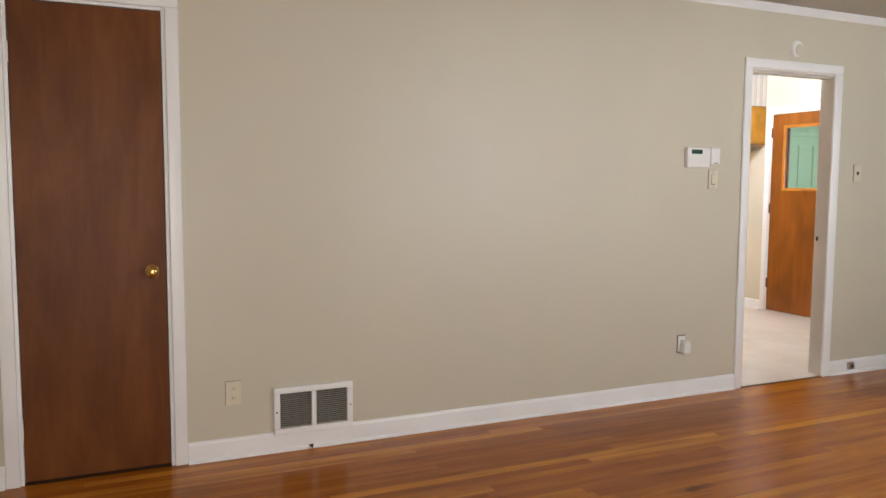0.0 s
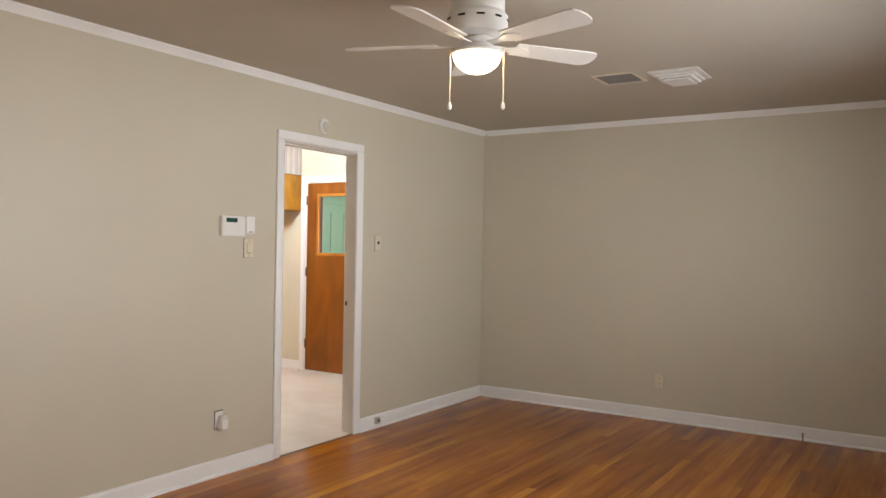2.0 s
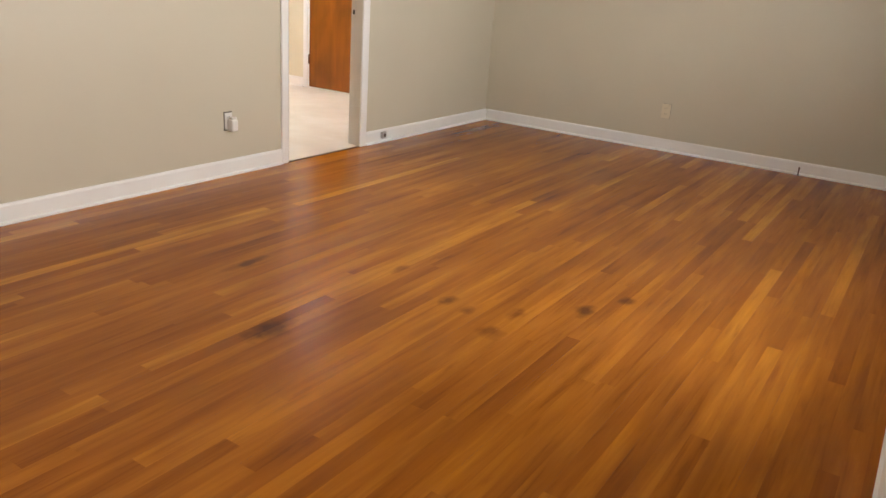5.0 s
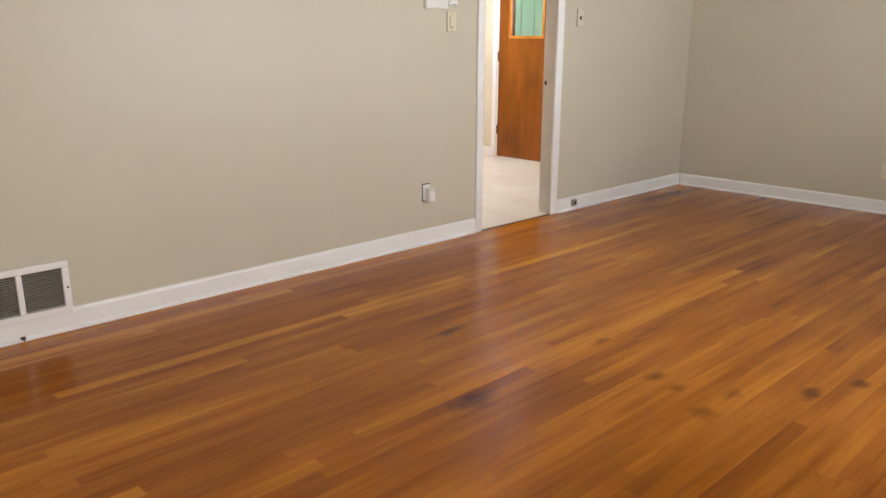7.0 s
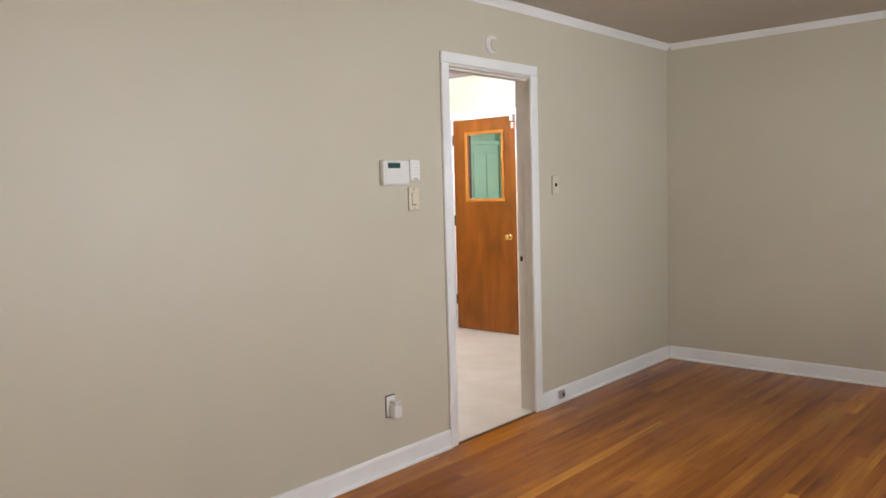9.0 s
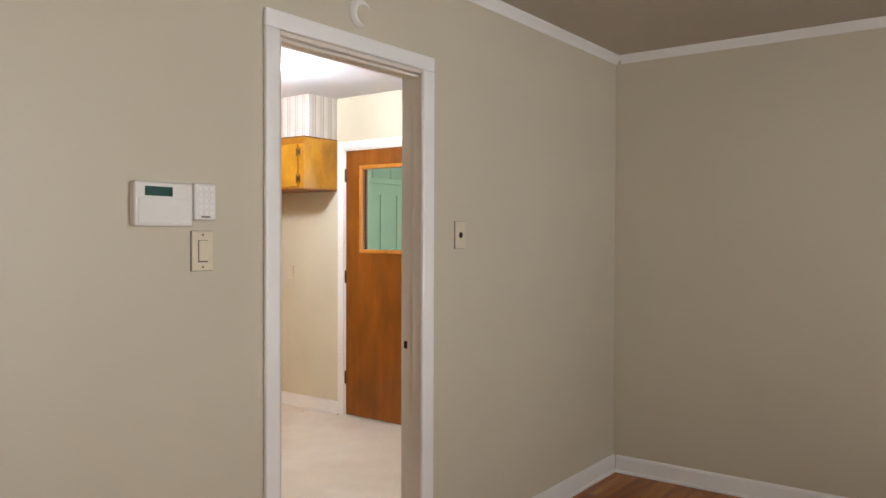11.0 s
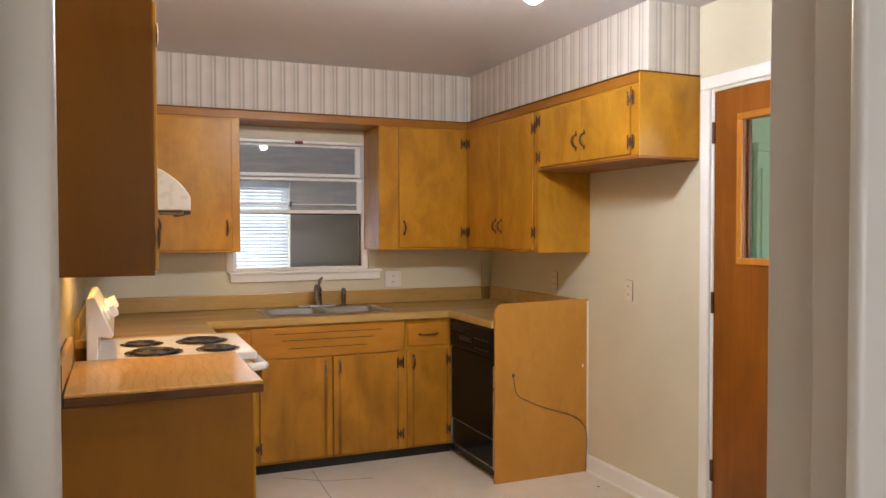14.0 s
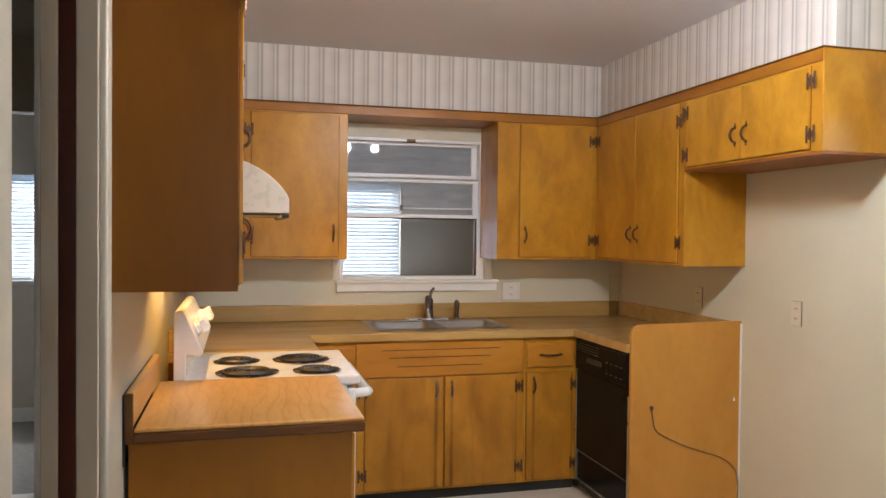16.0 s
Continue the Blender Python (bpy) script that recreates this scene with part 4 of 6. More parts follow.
part("leg", box(KWIN[1], KY1 - 0.016, 1.149, KWIN[1] + 0.047, KY1 - 0.0005, 2.008, 0.004), M_KUPPER, kc)
part("edge_stain", box(KWIN[1] - 0.0485, KY1 + 0.045, 1.171, KWIN[1] - 0.0335, KY1 + 0.06, 1.518, 0.001), M_LAMEDGE, kc, "rust-brown strip inside the frame")
part("sash_lock", box(1.235, KY1 - 0.004, 1.984, 1.29, KY1 + 0.010, 2.003, 0.005), M_BRONZE, kc)

for k, w in ((5, BW1), (6, BW2)):
    sash_window("window_%d" % k, w[0], w[1], w[2], w[3], 6.31, 6.415, "white double-hung window in the back room")
    blind("back_blind", w[0] + 0.01, w[1] - 0.01, w[2] + 0.01, w[3] - 0.005, 6.29, -1, radians(56), "white slatted blind in a back room window", "back room blinds", 0.03, 0.032)
    bs = thing("back_window_sill", ((w[0] + w[1]) / 2, 6.25, w[2]), "white painted sill under a back room window", "window sill", kind="structure")
    part("sill", box(w[0] - 0.04, 6.225, w[2] - 0.03, w[1] + 0.04, 6.3, w[2] - 0.001, 0.004), M_TRIM, bs)
# assumed window out of view, holds the utility room's added lamp
sash_window("window_7", 3.5, 4.5, 1.1, 2.1, 0.39, 0.305, "white utility room window, added out of view")
hg = single("hedge", bmesh.new(), M_LEAF, "clipped green hedge beyond the front lawn", "hedge", kind="stuff")


# ---------------------------------------------------------------- kitchen: soffits
single("soffit", box(KX0 + 0.001, 4.25, 2.135, 2.385, KY1 - 0.001, CEIL - 0.001), M_PAPER, "soffit papered in cream and grey stripes", "soffit", kind="structure")
single("soffit", box(2.385, 2.335, 2.135, KX1 - 0.001, KY1 - 0.001, CEIL - 0.001), M_PAPER, "soffit papered in cream and grey stripes", "soffit", kind="structure")
single("soffit", box(KX0 + 0.001, 1.95, 2.152, 0.225, 4.249, CEIL - 0.001), M_PAPER, "soffit papered in cream and grey stripes", "soffit", kind="structure")


# ---------------------------------------------------------------- kitchen: cabinets
def bail(parent, c, axis, out, upright=True, length=0.062, mat=None):
    """Bow pull with spade ends: axis is the face's normal."""
    def at(u, d):
        w = (0, u) if upright else (u, 0)
        return Vector(c) + (Vector((w[0], out * d, w[1])) if axis == "y" else Vector((out * d, w[0], w[1])))
    h = length / 2
    pts = curve([at(-h, 0.004), at(-h * 0.75, 0.018), at(0, 0.027), at(h * 0.75, 0.018), at(h, 0.004)], 4)
    n = len(pts)
    bm = tube(pts, [0.0035 + 0.0025 * math.sin(math.pi * k / (n - 1)) for k in range(n)], 8)
    for s in (-1, 1):
        join(bm, turned([(0.001, 0), (0.009, out * 0.001), (0.008, out * 0.004), (0.002, out * 0.006)], at(s * (h + 0.004), 0), axis, 10))
        join(bm, turned([(0.001, 0), (0.005, out * 0.001), (0.004, out * 0.003), (0.001, out * 0.004)], at(s * (h + 0.016), 0), axis, 8))
    part("pull", bm, mat or M_BRONZE, parent, "aged bronze bow pull")


def h_hinge(parent, c, axis, out):
    """Exposed butterfly hinge over the door's edge."""
    def b(u0, u1, z0, z1, d, bm=None):
        if axis == "y":
            return box(c[0] + u0, c[1], c[2] + z0, c[0] + u1, c[1] + out * d, c[2] + z1, 0.0008, 1, bm)
        return box(c[0], c[1] + u0, c[2] + z0, c[0] + out * d, c[1] + u1, c[2] + z1, 0.0008, 1, bm)
    bm = b(-0.024, -0.013, -0.033, 0.033, 0.003)
    b(0.013, 0.024, -0.033, 0.033, 0.003, bm)
    b(-0.013, 0.013, -0.012, 0.012, 0.003, bm)
    b(-0.005, 0.005, -0.022, 0.022, 0.006, bm)
    part("hinge", bm, M_BRONZE, parent, "aged bronze butterfly hinge")


def door(parent, axis, face, out, u0, u1, z0, z1, pull=None, hinges=(), mat=None, pull_mat=None):
    """A lipped slab door proud of the face frame."""
    f0, f1 = sorted((face, face + out * 0.011))
    bm = box(u0, f0, z0, u1, f1, z1, 0.0025, 2) if axis == "y" else box(f0, u0, z0, f1, u1, z1, 0.0025, 2)
    d = part("door", bm, mat or M_BIRCH, parent)
    g0, g1 = sorted((face + out * 0.0002, face + out * 0.0025))
    part("reveal", box(u0 - 0.003, g0, z0 - 0.0035, u1 + 0.003, g1, z1 + 0.002) if axis == "y" else box(g0, u0 - 0.003, z0 - 0.0035, g1, u1 + 0.003, z1 + 0.002), M_SIDE, d, "thin dark line round the door")
    if pull:
        u, z, up = pull
        q = face + out * 0.0115
        bail(d, (u, q, z) if axis == "y" else (q, u, z), axis, out, up, mat=pull_mat)
    for u, z in hinges:
        q = face + out * 0.0112
        h_hinge(d, (u, q, z) if axis == "y" else (q, u, z), axis, out)
    return d


UB, UT, RAIL = 1.285, 2.133, 2.085
FY, FX = 4.182, 2.334   # faces of the upper cabinets


def carcass(name, x0, y0, z0, x1, y1, z1, mat, label, group="kitchen cabinets", cat="cabinet"):
    c = thing(name, ((x0 + x1) / 2, (y0 + y1) / 2, z0), label, cat, group)
    part("body", box(x0, y0, z0, x1, y1, z1, 0.002), mat, c)
    return c


uc1 = carcass("wall_cabinet", KX0 + 0.002, FY, UB, 0.832, KY1 - 0.001, RAIL, M_BIRCH, "honey birch wall cabinet beside the sink window")
door(uc1, "y", FY, -1, 0.315, 0.782, UB + 0.014, RAIL - 0.012, (0.755, 1.43, True), ((0.302, 1.40), (0.302, 1.98)))
uc2 = carcass("wall_cabinet", 1.705, FY, UB, FX - 0.001, KY1 - 0.001, RAIL, M_BIRCH, "honey birch wall cabinet in the corner by the window")
door(uc2, "y", FY, -1, 1.842, 2.298, UB + 0.016, RAIL - 0.010, (1.875, 1.43, True), ((2.302, 1.40), (2.302, 1.99)))
uc3 = carcass("wall_cabinet", FX, 3.235, UB, KX1 - 0.001, KY1 - 0.001, RAIL, M_BIRCH, "tall double-door honey birch wall cabinet")
door(uc3, "x", FX, -1, 3.285, 3.7015, UB + 0.016, RAIL - 0.006, (3.665, 1.44, True), ((3.272, 1.40), (3.272, 1.99)))
door(uc3, "x", FX, -1, 3.703, 4.130, UB + 0.016, RAIL - 0.006, (3.740, 1.44, True), ((4.143, 1.40), (4.143, 1.99)))
uc4 = carcass("fridge_cabinet", FX, 2.338, 1.7545, KX1 - 0.001, 3.234, RAIL, M_BIRCH, "short double-door birch cabinet over the empty fridge place")
door(uc4, "x", FX, -1, 2.395, 2.7965, 1.765, RAIL - 0.012, (2.760, 1.87, True), ((2.383, 1.82), (2.383, 2.02)))
door(uc4, "x", FX, -1, 2.798, 3.205, 1.765, RAIL - 0.012, (2.835, 1.87, True), ((3.219, 1.82), (3.219, 2.02)))
part("bottom_board", box(FX - 0.002, 2.331, 1.742, KX1 - 0.002, 3.234, 1.754, 0.002), M_UNDER, uc4, "red-brown bottom board")
part("end_panel", box(FX - 0.001, 2.331, 1.7545, KX1 - 0.001, 2.3375, UT, 0.001), M_BIRCH, uc4)
uc5 = carcass("wall_cabinet", KX0 + 0.002, 1.911, UB, 0.258, 2.765, 2.151, M_SIDE, "dark-sided birch wall cabinet over the end counter")
door(uc5, "x", 0.258, 1, 1.935, 2.345, UB + 0.016, 2.10, None, ((1.922, 1.40), (1.922, 2.0)))
door(uc5, "x", 0.258, 1, 2.35, 2.745, UB + 0.016, 2.10, (2.385, 1.44, True), ((2.757, 1.40), (2.757, 2.0)))
uc6 = carcass("hood_cabinet", KX0 + 0.002, 2.766, 1.69, 0.258, 3.40, 2.151, M_BIRCH, "short birch cabinet over the range hood")
door(uc6, "x", 0.258, 1, 2.785, 3.075, 1.71, 2.10, (3.05, 1.8, True))
door(uc6, "x", 0.258, 1, 3.085, 3.38, 1.71, 2.10, (3.11, 1.8, True))
uc7 = carcass("wall_cabinet", KX0 + 0.002, 3.401, UB, 0.258, FY - 0.001, 2.151, M_BIRCH, "honey birch wall cabinet in the corner past the hood")
door(uc7, "x", 0.258, 1, 3.42, 4.1, UB + 0.016, 2.10, (3.46, 1.44, True), ((4.11, 1.40), (4.11, 2.0)))
vl = thing("cabinet_valance", (1.3, FY, RAIL), "birch rail that runs along the cabinet tops", "valance", "kitchen cabinets")
part("rail", box(0.259, FY - 0.003, RAIL + 0.0005, FX - 0.004, FY + 0.02, UT, 0.003), M_BIRCH_X, vl)
part("side_rail", box(FX - 0.003, 2.338, RAIL + 0.0005, FX + 0.02, FY + 0.019, UT, 0.003), M_BIRCH_Y, vl)
part("bead", box(0.259, FY - 0.008, UT + 0.0003, FX - 0.0095, FY + 0.008, UT + 0.0065, 0.002), M_SIDE, vl, "thin dark bead along the top")
part("bead", box(FX - 0.009, 2.3255, UT + 0.0003, FX + 0.008, FY + 0.008, UT + 0.0065, 0.002), M_SIDE, vl, "thin dark bead along the top")
part("bead", box(FX + 0.0085, 2.3255, UT + 0.0003, KX1 - 0.001, 2.3345, UT + 0.0065, 0.002), M_SIDE, vl, "thin dark bead along the top")
part("filler", box(0.26, FY + 0.0205, RAIL + 0.001, KX1 - 0.002, KY1 - 0.002, UT), M_BIRCH_X, vl)

# base cabinets
BF = 3.905
bc = carcass("sink_cabinet", 0.62, BF, 0.062, 1.775, KY1 - 0.001, 0.868, M_BIRCH, "stained honey birch sink cabinet with two doors", cat="base cabinet")
fr = part("false_front", box(0.845, BF - 0.010, 0.675, 1.765, BF, 0.855, 0.003), M_FRONT, bc, "false drawer front with three scored lines")
for z, a, b in ((0.815, 0.98, 1.63), (0.775, 1.02, 1.58), (0.728, 1.06, 1.53)):
    part("scored_line", box(a, BF - 0.0108, z - 0.002, b, BF - 0.0095, z + 0.002), M_BLACKM, fr)
door(bc, "y", BF, -1, 0.893, 1.315, 0.075, 0.668, (1.277, 0.60, True), ((0.880, 0.16), (0.880, 0.60)), M_WORN, M_NICKEL)
door(bc, "y", BF, -1, 1.325, 1.735, 0.075, 0.668, (1.362, 0.60, True), ((1.745, 0.16), (1.745, 0.60)), M_WORN, M_NICKEL)
bd = carcass("drawer_cabinet", 1.7765, BF, 0.062, 2.095, KY1 - 0.001, 0.868, M_BIRCH, "narrow birch base cabinet with one drawer", cat="base cabinet")
dr = part("drawer_front", box(1.792, BF - 0.016, 0.700, 2.065, BF, 0.832, 0.005, 3), M_FRONT, bd)
bail(dr, (1.93, BF - 0.0165, 0.768), "y", -1, False, 0.10)
door(bd, "y", BF, -1, 1.792, 2.065, 0.075, 0.668, (1.832, 0.60, True), ((2.074, 0.16), (2.074, 0.60)), M_WORN2)
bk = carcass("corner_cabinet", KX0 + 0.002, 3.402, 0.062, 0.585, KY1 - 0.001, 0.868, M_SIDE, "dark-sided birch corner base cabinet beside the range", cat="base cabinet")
part("filler", box(0.5855, BF + 0.001, 0.062, 0.6195, BF + 0.02, 0.868), M_BIRCH, bk)
door(bk, "x", 0.585, 1, 3.42, 3.86, 0.075, 0.668)
bd2 = part("drawer_front", box(0.63, BF - 0.012, 0.700, 0.835, BF - 0.0005, 0.835, 0.004), M_FRONT, bc)
be = carcass("end_cabinet", KX0 + 0.012, 2.125, 0.062, 0.575, 2.762, 0.868, M_SIDE2, "brown-stained base cabinet at the end of the counter", cat="base cabinet")
door(be, "x", 0.575, 1, 2.145, 2.745, 0.075, 0.855)
single("toe_kick", box(0.60, BF + 0.035, 0.0, 2.09, BF + 0.05, 0.0615), M_BLACKM, "black toe kick under the sink cabinets", "toe kick", loc=(1.3, BF + 0.04, 0))
single("toe_kick", box(KX0 + 0.02, 2.14, 0.0, 0.53, 2.75, 0.0615), M_BLACKM, "black toe kick under the end cabinet", "toe kick", loc=(0.25, 2.4, 0))
single("toe_kick", box(KX0 + 0.02, 3.41, 0.0, 0.53, KY1 - 0.01, 0.0615), M_BLACKM, "black toe kick under the corner cabinet", "toe kick", loc=(0.25, 3.9, 0))

# dishwasher and its end panel
dw = thing("dishwasher", (2.38, 3.57, 0.0), "black built-in dishwasher with a silver-edged door", "dishwasher")
part("body", box(2.10, 3.275, 0.03, KX1 - 0.003, 3.86, 0.866, 0.002), M_BLACKM, dw)
part("door", box(2.072, 3.279, 0.246, 2.0995, 3.856, 0.690, 0.004), M_BLACK, dw, "glossy black door panel")
cp = part("control_panel", box(2.062, 3.279, 0.695, 2.0995, 3.856, 0.862, 0.006), M_BLACK, dw)
for k in range(4):
    part("vent_slat", box(2.058, 3.58, 0.800 + 0.013 * k, 2.063, 3.845, 0.806 + 0.013 * k, 0.001), M_BLACKM, cp)
part("latch", box(2.052, 3.535, 0.752, 2.063, 3.70, 0.778, 0.004), M_BLACKM, cp)
for k in range(4):
    y = 3.315 + 0.050 * k
    bt = part("button", box(2.057, y, 0.735, 2.063, y + 0.038, 0.775, 0.002), M_BLACK, cp)
    for z in (0.728, 0.784):
        part("mark", box(2.0612, y + 0.006, z, 2.0618, y + 0.030, z + 0.004), M_GRIME, bt)
part("kick_plate", box(2.080, 3.279, 0.082, 2.0995, 3.856, 0.236, 0.003), M_BLACK, dw)
part("edge_strip", box(2.0695, 3.272, 0.075, 2.0995, 3.2785, 0.655, 0.001), M_CHROME, dw, "thin silver edge strip")
part("edge_strip", box(2.0705, 3.2795, 0.2385, 2.078, 3.855, 0.2435, 0.001), M_GRIME, dw, "thin dull edge strip")
part("edge_strip", box(2.0755, 3.2795, 0.074, 2.0845, 3.855, 0.081, 0.001), M_CHROME, dw, "thin silver edge strip")
part("edge_strip", box(2.0695, 3.8565, 0.075, 2.0995, 3.8625, 0.66, 0.001), M_CHROME, dw, "thin silver edge strip")
part("base", box(2.13, 3.285, 0.0, KX1 - 0.01, 3.85, 0.0295), M_BLACKM, dw)
out = [(2.072, 0.0), (2.072, 0.955)] + [(2.072 + 0.05 * (1 - math.cos(a)), 0.955 + 0.05 * math.sin(a)) for a in [math.pi / 2 * k / 6 for k in range(1, 7)]] + [(KX1 - 0.001, 1.013), (KX1 - 0.001, 0.0)]
ep = thing("dishwasher_surround", (2.37, 3.26, 0), "tan plywood panel with a rounded corner beside the dishwasher", "cabinet panel", "kitchen cabinets")
part("panel", prism(out, "y", 3.250, 3.270, 0.002), M_PANEL, ep)
part("caulk_line", box(KX1 - 0.012, 3.2455, 0.0, KX1 - 0.001, 3.2498, 1.0, 0.002), M_TRIM, ep, "cracked white caulk line")
part("chip", box(2.636, 3.2488, 0.615, 2.646, 3.2499, 0.632, 0.0005), M_TRIM, ep)
cord = thing("appliance_cord", (2.4, 3.24, 0), "thin grey cord that sags across the plywood panel", "cord")
part("wire", tube(curve([(2.182, 3.249, 0.60), (2.186, 3.244, 0.565), (2.208, 3.244, 0.49), (2.30, 3.244, 0.438), (2.42, 3.244, 0.388), (2.575, 3.244, 0.335), (2.645, 3.242, 0.275), (2.664, 3.238, 0.20), (2.655, 3.232, 0.10), (2.648, 3.228, 0.006)], 5), 0.0022), M_CORD, cord)
part("plug", box(2.174, 3.240, 0.592, 2.190, 3.2495, 0.612, 0.003), M_GRIME, cord)

# worktops
CT0, CT1 = 0.869, 0.910


def counter_bm(poly, hole=None):
    """A worktop slab with eased edges from its outline; a sink hole may be cut out."""
    bm = bmesh.new()
    vs = [bm.verts.new((x, y, CT1)) for x, y in poly]
    edges = [bm.edges.new((vs[k], vs[(k + 1) % len(vs)])) for k in range(len(vs))]
    if hole:
        hv = [bm.verts.new((x, y, CT1)) for x, y in hole]
        edges += [bm.edges.new((hv[k], hv[(k + 1) % len(hv)])) for k in range(len(hv))]
    bmesh.ops.triangle_fill(bm, use_beauty=True, edges=edges)
    ext = bmesh.ops.extrude_face_region(bm, geom=bm.faces[:])
    for v in [g for g in ext["geom"] if isinstance(g, bmesh.types.BMVert)]:
        v.co.z = CT0
    bmesh.ops.recalc_face_normals(bm, faces=bm.faces)
    sharp = [e for e in bm.edges if len(e.link_faces) == 2 and e.calc_face_angle(0) > 1.2 and e.verts[0].co.z > CT1 - 0.001 and e.verts[1].co.z > CT1 - 0.001]
    bmesh.ops.bevel(bm, geom=sharp, offset=0.007, segments=3, profile=0.5, affect="EDGES", clamp_overlap=True)
    return bm


SINK = (0.955, 3.985, 1.735, 4.435)
wt = thing("worktop", (1.3, 4.2, CT0), "tan laminate L-shaped worktop with a backsplash", "worktop")
part("top", counter_bm([(KX0 + 0.001, 3.402), (0.606, 3.402), (0.606, 3.872), (2.058, 3.872), (2.058, 3.2715), (KX1 - 0.001, 3.2715), (KX1 - 0.001, KY1 - 0.001), (KX0 + 0.001, KY1 - 0.001)], [(SINK[0] + 0.02, SINK[1] + 0.02), (SINK[2] - 0.02, SINK[1] + 0.02), (SINK[2] - 0.02, SINK[3] - 0.02), (SINK[0] + 0.02, SINK[3] - 0.02)]), M_LAM2, wt)
part("backsplash", box(KX0 + 0.022, KY1 - 0.021, CT1 + 0.0005, KX1 - 0.022, KY1 - 0.001, 1.005, 0.006, 3), M_LAM2, wt)
part("backsplash", box(KX1 - 0.021, 3.272, CT1 + 0.0005, KX1 - 0.001, KY1 - 0.0215, 1.005, 0.006, 3), M_LAM2, wt)
part("backsplash", box(KX0 + 0.001, 3.403, CT1 + 0.0005, KX0 + 0.021, KY1 - 0.0215, 1.005, 0.006, 3), M_LAM2, wt)
et = thing("end_worktop", (0.28, 2.44, CT0), "small oak-print laminate worktop with a brown edge", "worktop")
part("top", box(KX0 + 0.0285, 2.103, CT1 - 0.012, 0.607, 2.766, CT1, 0.005, 3), M_OAKTOP, et)
part("edge_band", box(KX0 + 0.0285, 2.100, CT0, 0.609, 2.766, CT1 - 0.0125, 0.004), M_LAMEDGE, et, "brown edge band")
part("backsplash", box(KX0 + 0.007, 2.106, CT1 + 0.0005, KX0 + 0.028, 2.766, 1.008, 0.009, 4), M_LAM, et)
part("backsplash_end", box(KX0 + 0.007, 2.0985, CT0, KX0 + 0.0275, 2.1055, 1.005, 0.003), M_LAMEDGE, et, "brown end cap")
part("wall_gap", box(KX0 + 0.0005, 2.104, CT0 - 0.06, KX0 + 0.0065, 2.766, 1.0, 0.001), M_BLACKM, et, "dark gap at the wall")

cg = thing("corner_guard", (2.61, 4.45, CT1), "clear plastic sheet standing in the worktop corner", "splash guard")
part("sheet", box(2.575, 4.462, CT1 + 0.0008, 2.640, 4.466, 1.185, 0.001), M_GLASS, cg)
kf = bpy.data.objects["floor_kitchen"]
part("seam", tube([(1.172, 3.05, -0.0004), (1.178, 3.45, -0.0004), (1.192, 3.88, -0.0004)], 0.0016, 5), M_GRIME, kf)
part("seam", tube([(1.0, 3.84, -0.0004), (1.22, 3.68, -0.0004), (1.48, 3.63, -0.0004)], 0.0012, 5), M_GRIME, kf)

# sink
sk = thing("sink", (1.345, 4.21, CT1), "stainless steel double-bowl kitchen sink", "sink")
bm = bmesh.new()
x0, y0, x1, y1 = SINK
xm = (x0 + x1) / 2


def bowl(bm, a0, b0, a1, b1):
    rings = []
    for inset, z in ((0, CT1 + 0.004), (0.006, CT1), (0.012, CT1 - 0.14), (0.03, CT1 - 0.158)):
        ring = []
        r = 0.045
        for cx, cy, s in ((a1 - r, b1 - r, 0), (a0 + r, b1 - r, 1), (a0 + r, b0 + r, 2), (a1 - r, b0 + r, 3)):
            for k in range(5):
                a = math.pi / 2 * (s + k / 4)
                ring.append(bm.verts.new((cx + (r - inset) * math.cos(a), cy + (r - inset) * math.sin(a), z)))
        rings.append(ring)
    for p, q in zip(rings, rings[1:]):
        for k in range(20):
            bm.faces.new((p[k], p[(k + 1) % 20], q[(k + 1) % 20], q[k]))
    bm.faces.new(rings[-1])
    return rings[0]


b1r = bowl(bm, x0 + 0.035, y0 + 0.03, xm - 0.015, y1 - 0.075)
b2r = bowl(bm, xm + 0.015, y0 + 0.03, x1 - 0.035, y1 - 0.075)
rim = [bm.verts.new((x, y, CT1 + 0.004)) for x, y in ((x0 + 0.006, y0 + 0.006), (x1 - 0.006, y0 + 0.006), (x1 - 0.006, y1 - 0.006), (x0 + 0.006, y1 - 0.006))]
lip = [bm.verts.new((x, y, CT1 + 0.0006)) for x, y in ((x0, y0), (x1, y0), (x1, y1), (x0, y1))]
es = [bm.edges.new((rim[k], rim[(k + 1) % 4])) for k in range(4)]
for ring in (b1r, b2r):
    for k in range(20):
        e = bm.edges.get((ring[k], ring[(k + 1) % 20]))
        es.append(e)
bmesh.ops.triangle_fill(bm, use_beauty=True, edges=es)
for k in range(4):
    bm.faces.new((rim[k], rim[(k + 1) % 4], lip[(k + 1) % 4], lip[k]))
bmesh.ops.recalc_face_normals(bm, faces=bm.faces)
part("basin", smooth(bm, 30), M_STEEL, sk)
fa = thing("faucet", (1.345, 4.40, CT1 + 0.004), "dark nickel single-lever kitchen faucet", "faucet")
fz = CT1 + 0.0045
part("deck_plate", box(1.22, 4.375, fz, 1.47, 4.425, fz + 0.012, 0.005, 3), M_CHROME, fa)
part("body", turned([(0.030, 0.012), (0.027, 0.03), (0.024, 0.09), (0.026, 0.115), (0.020, 0.13), (0.004, 0.135)], (1.355, 4.40, fz), "z", 20), M_NICKEL, fa)
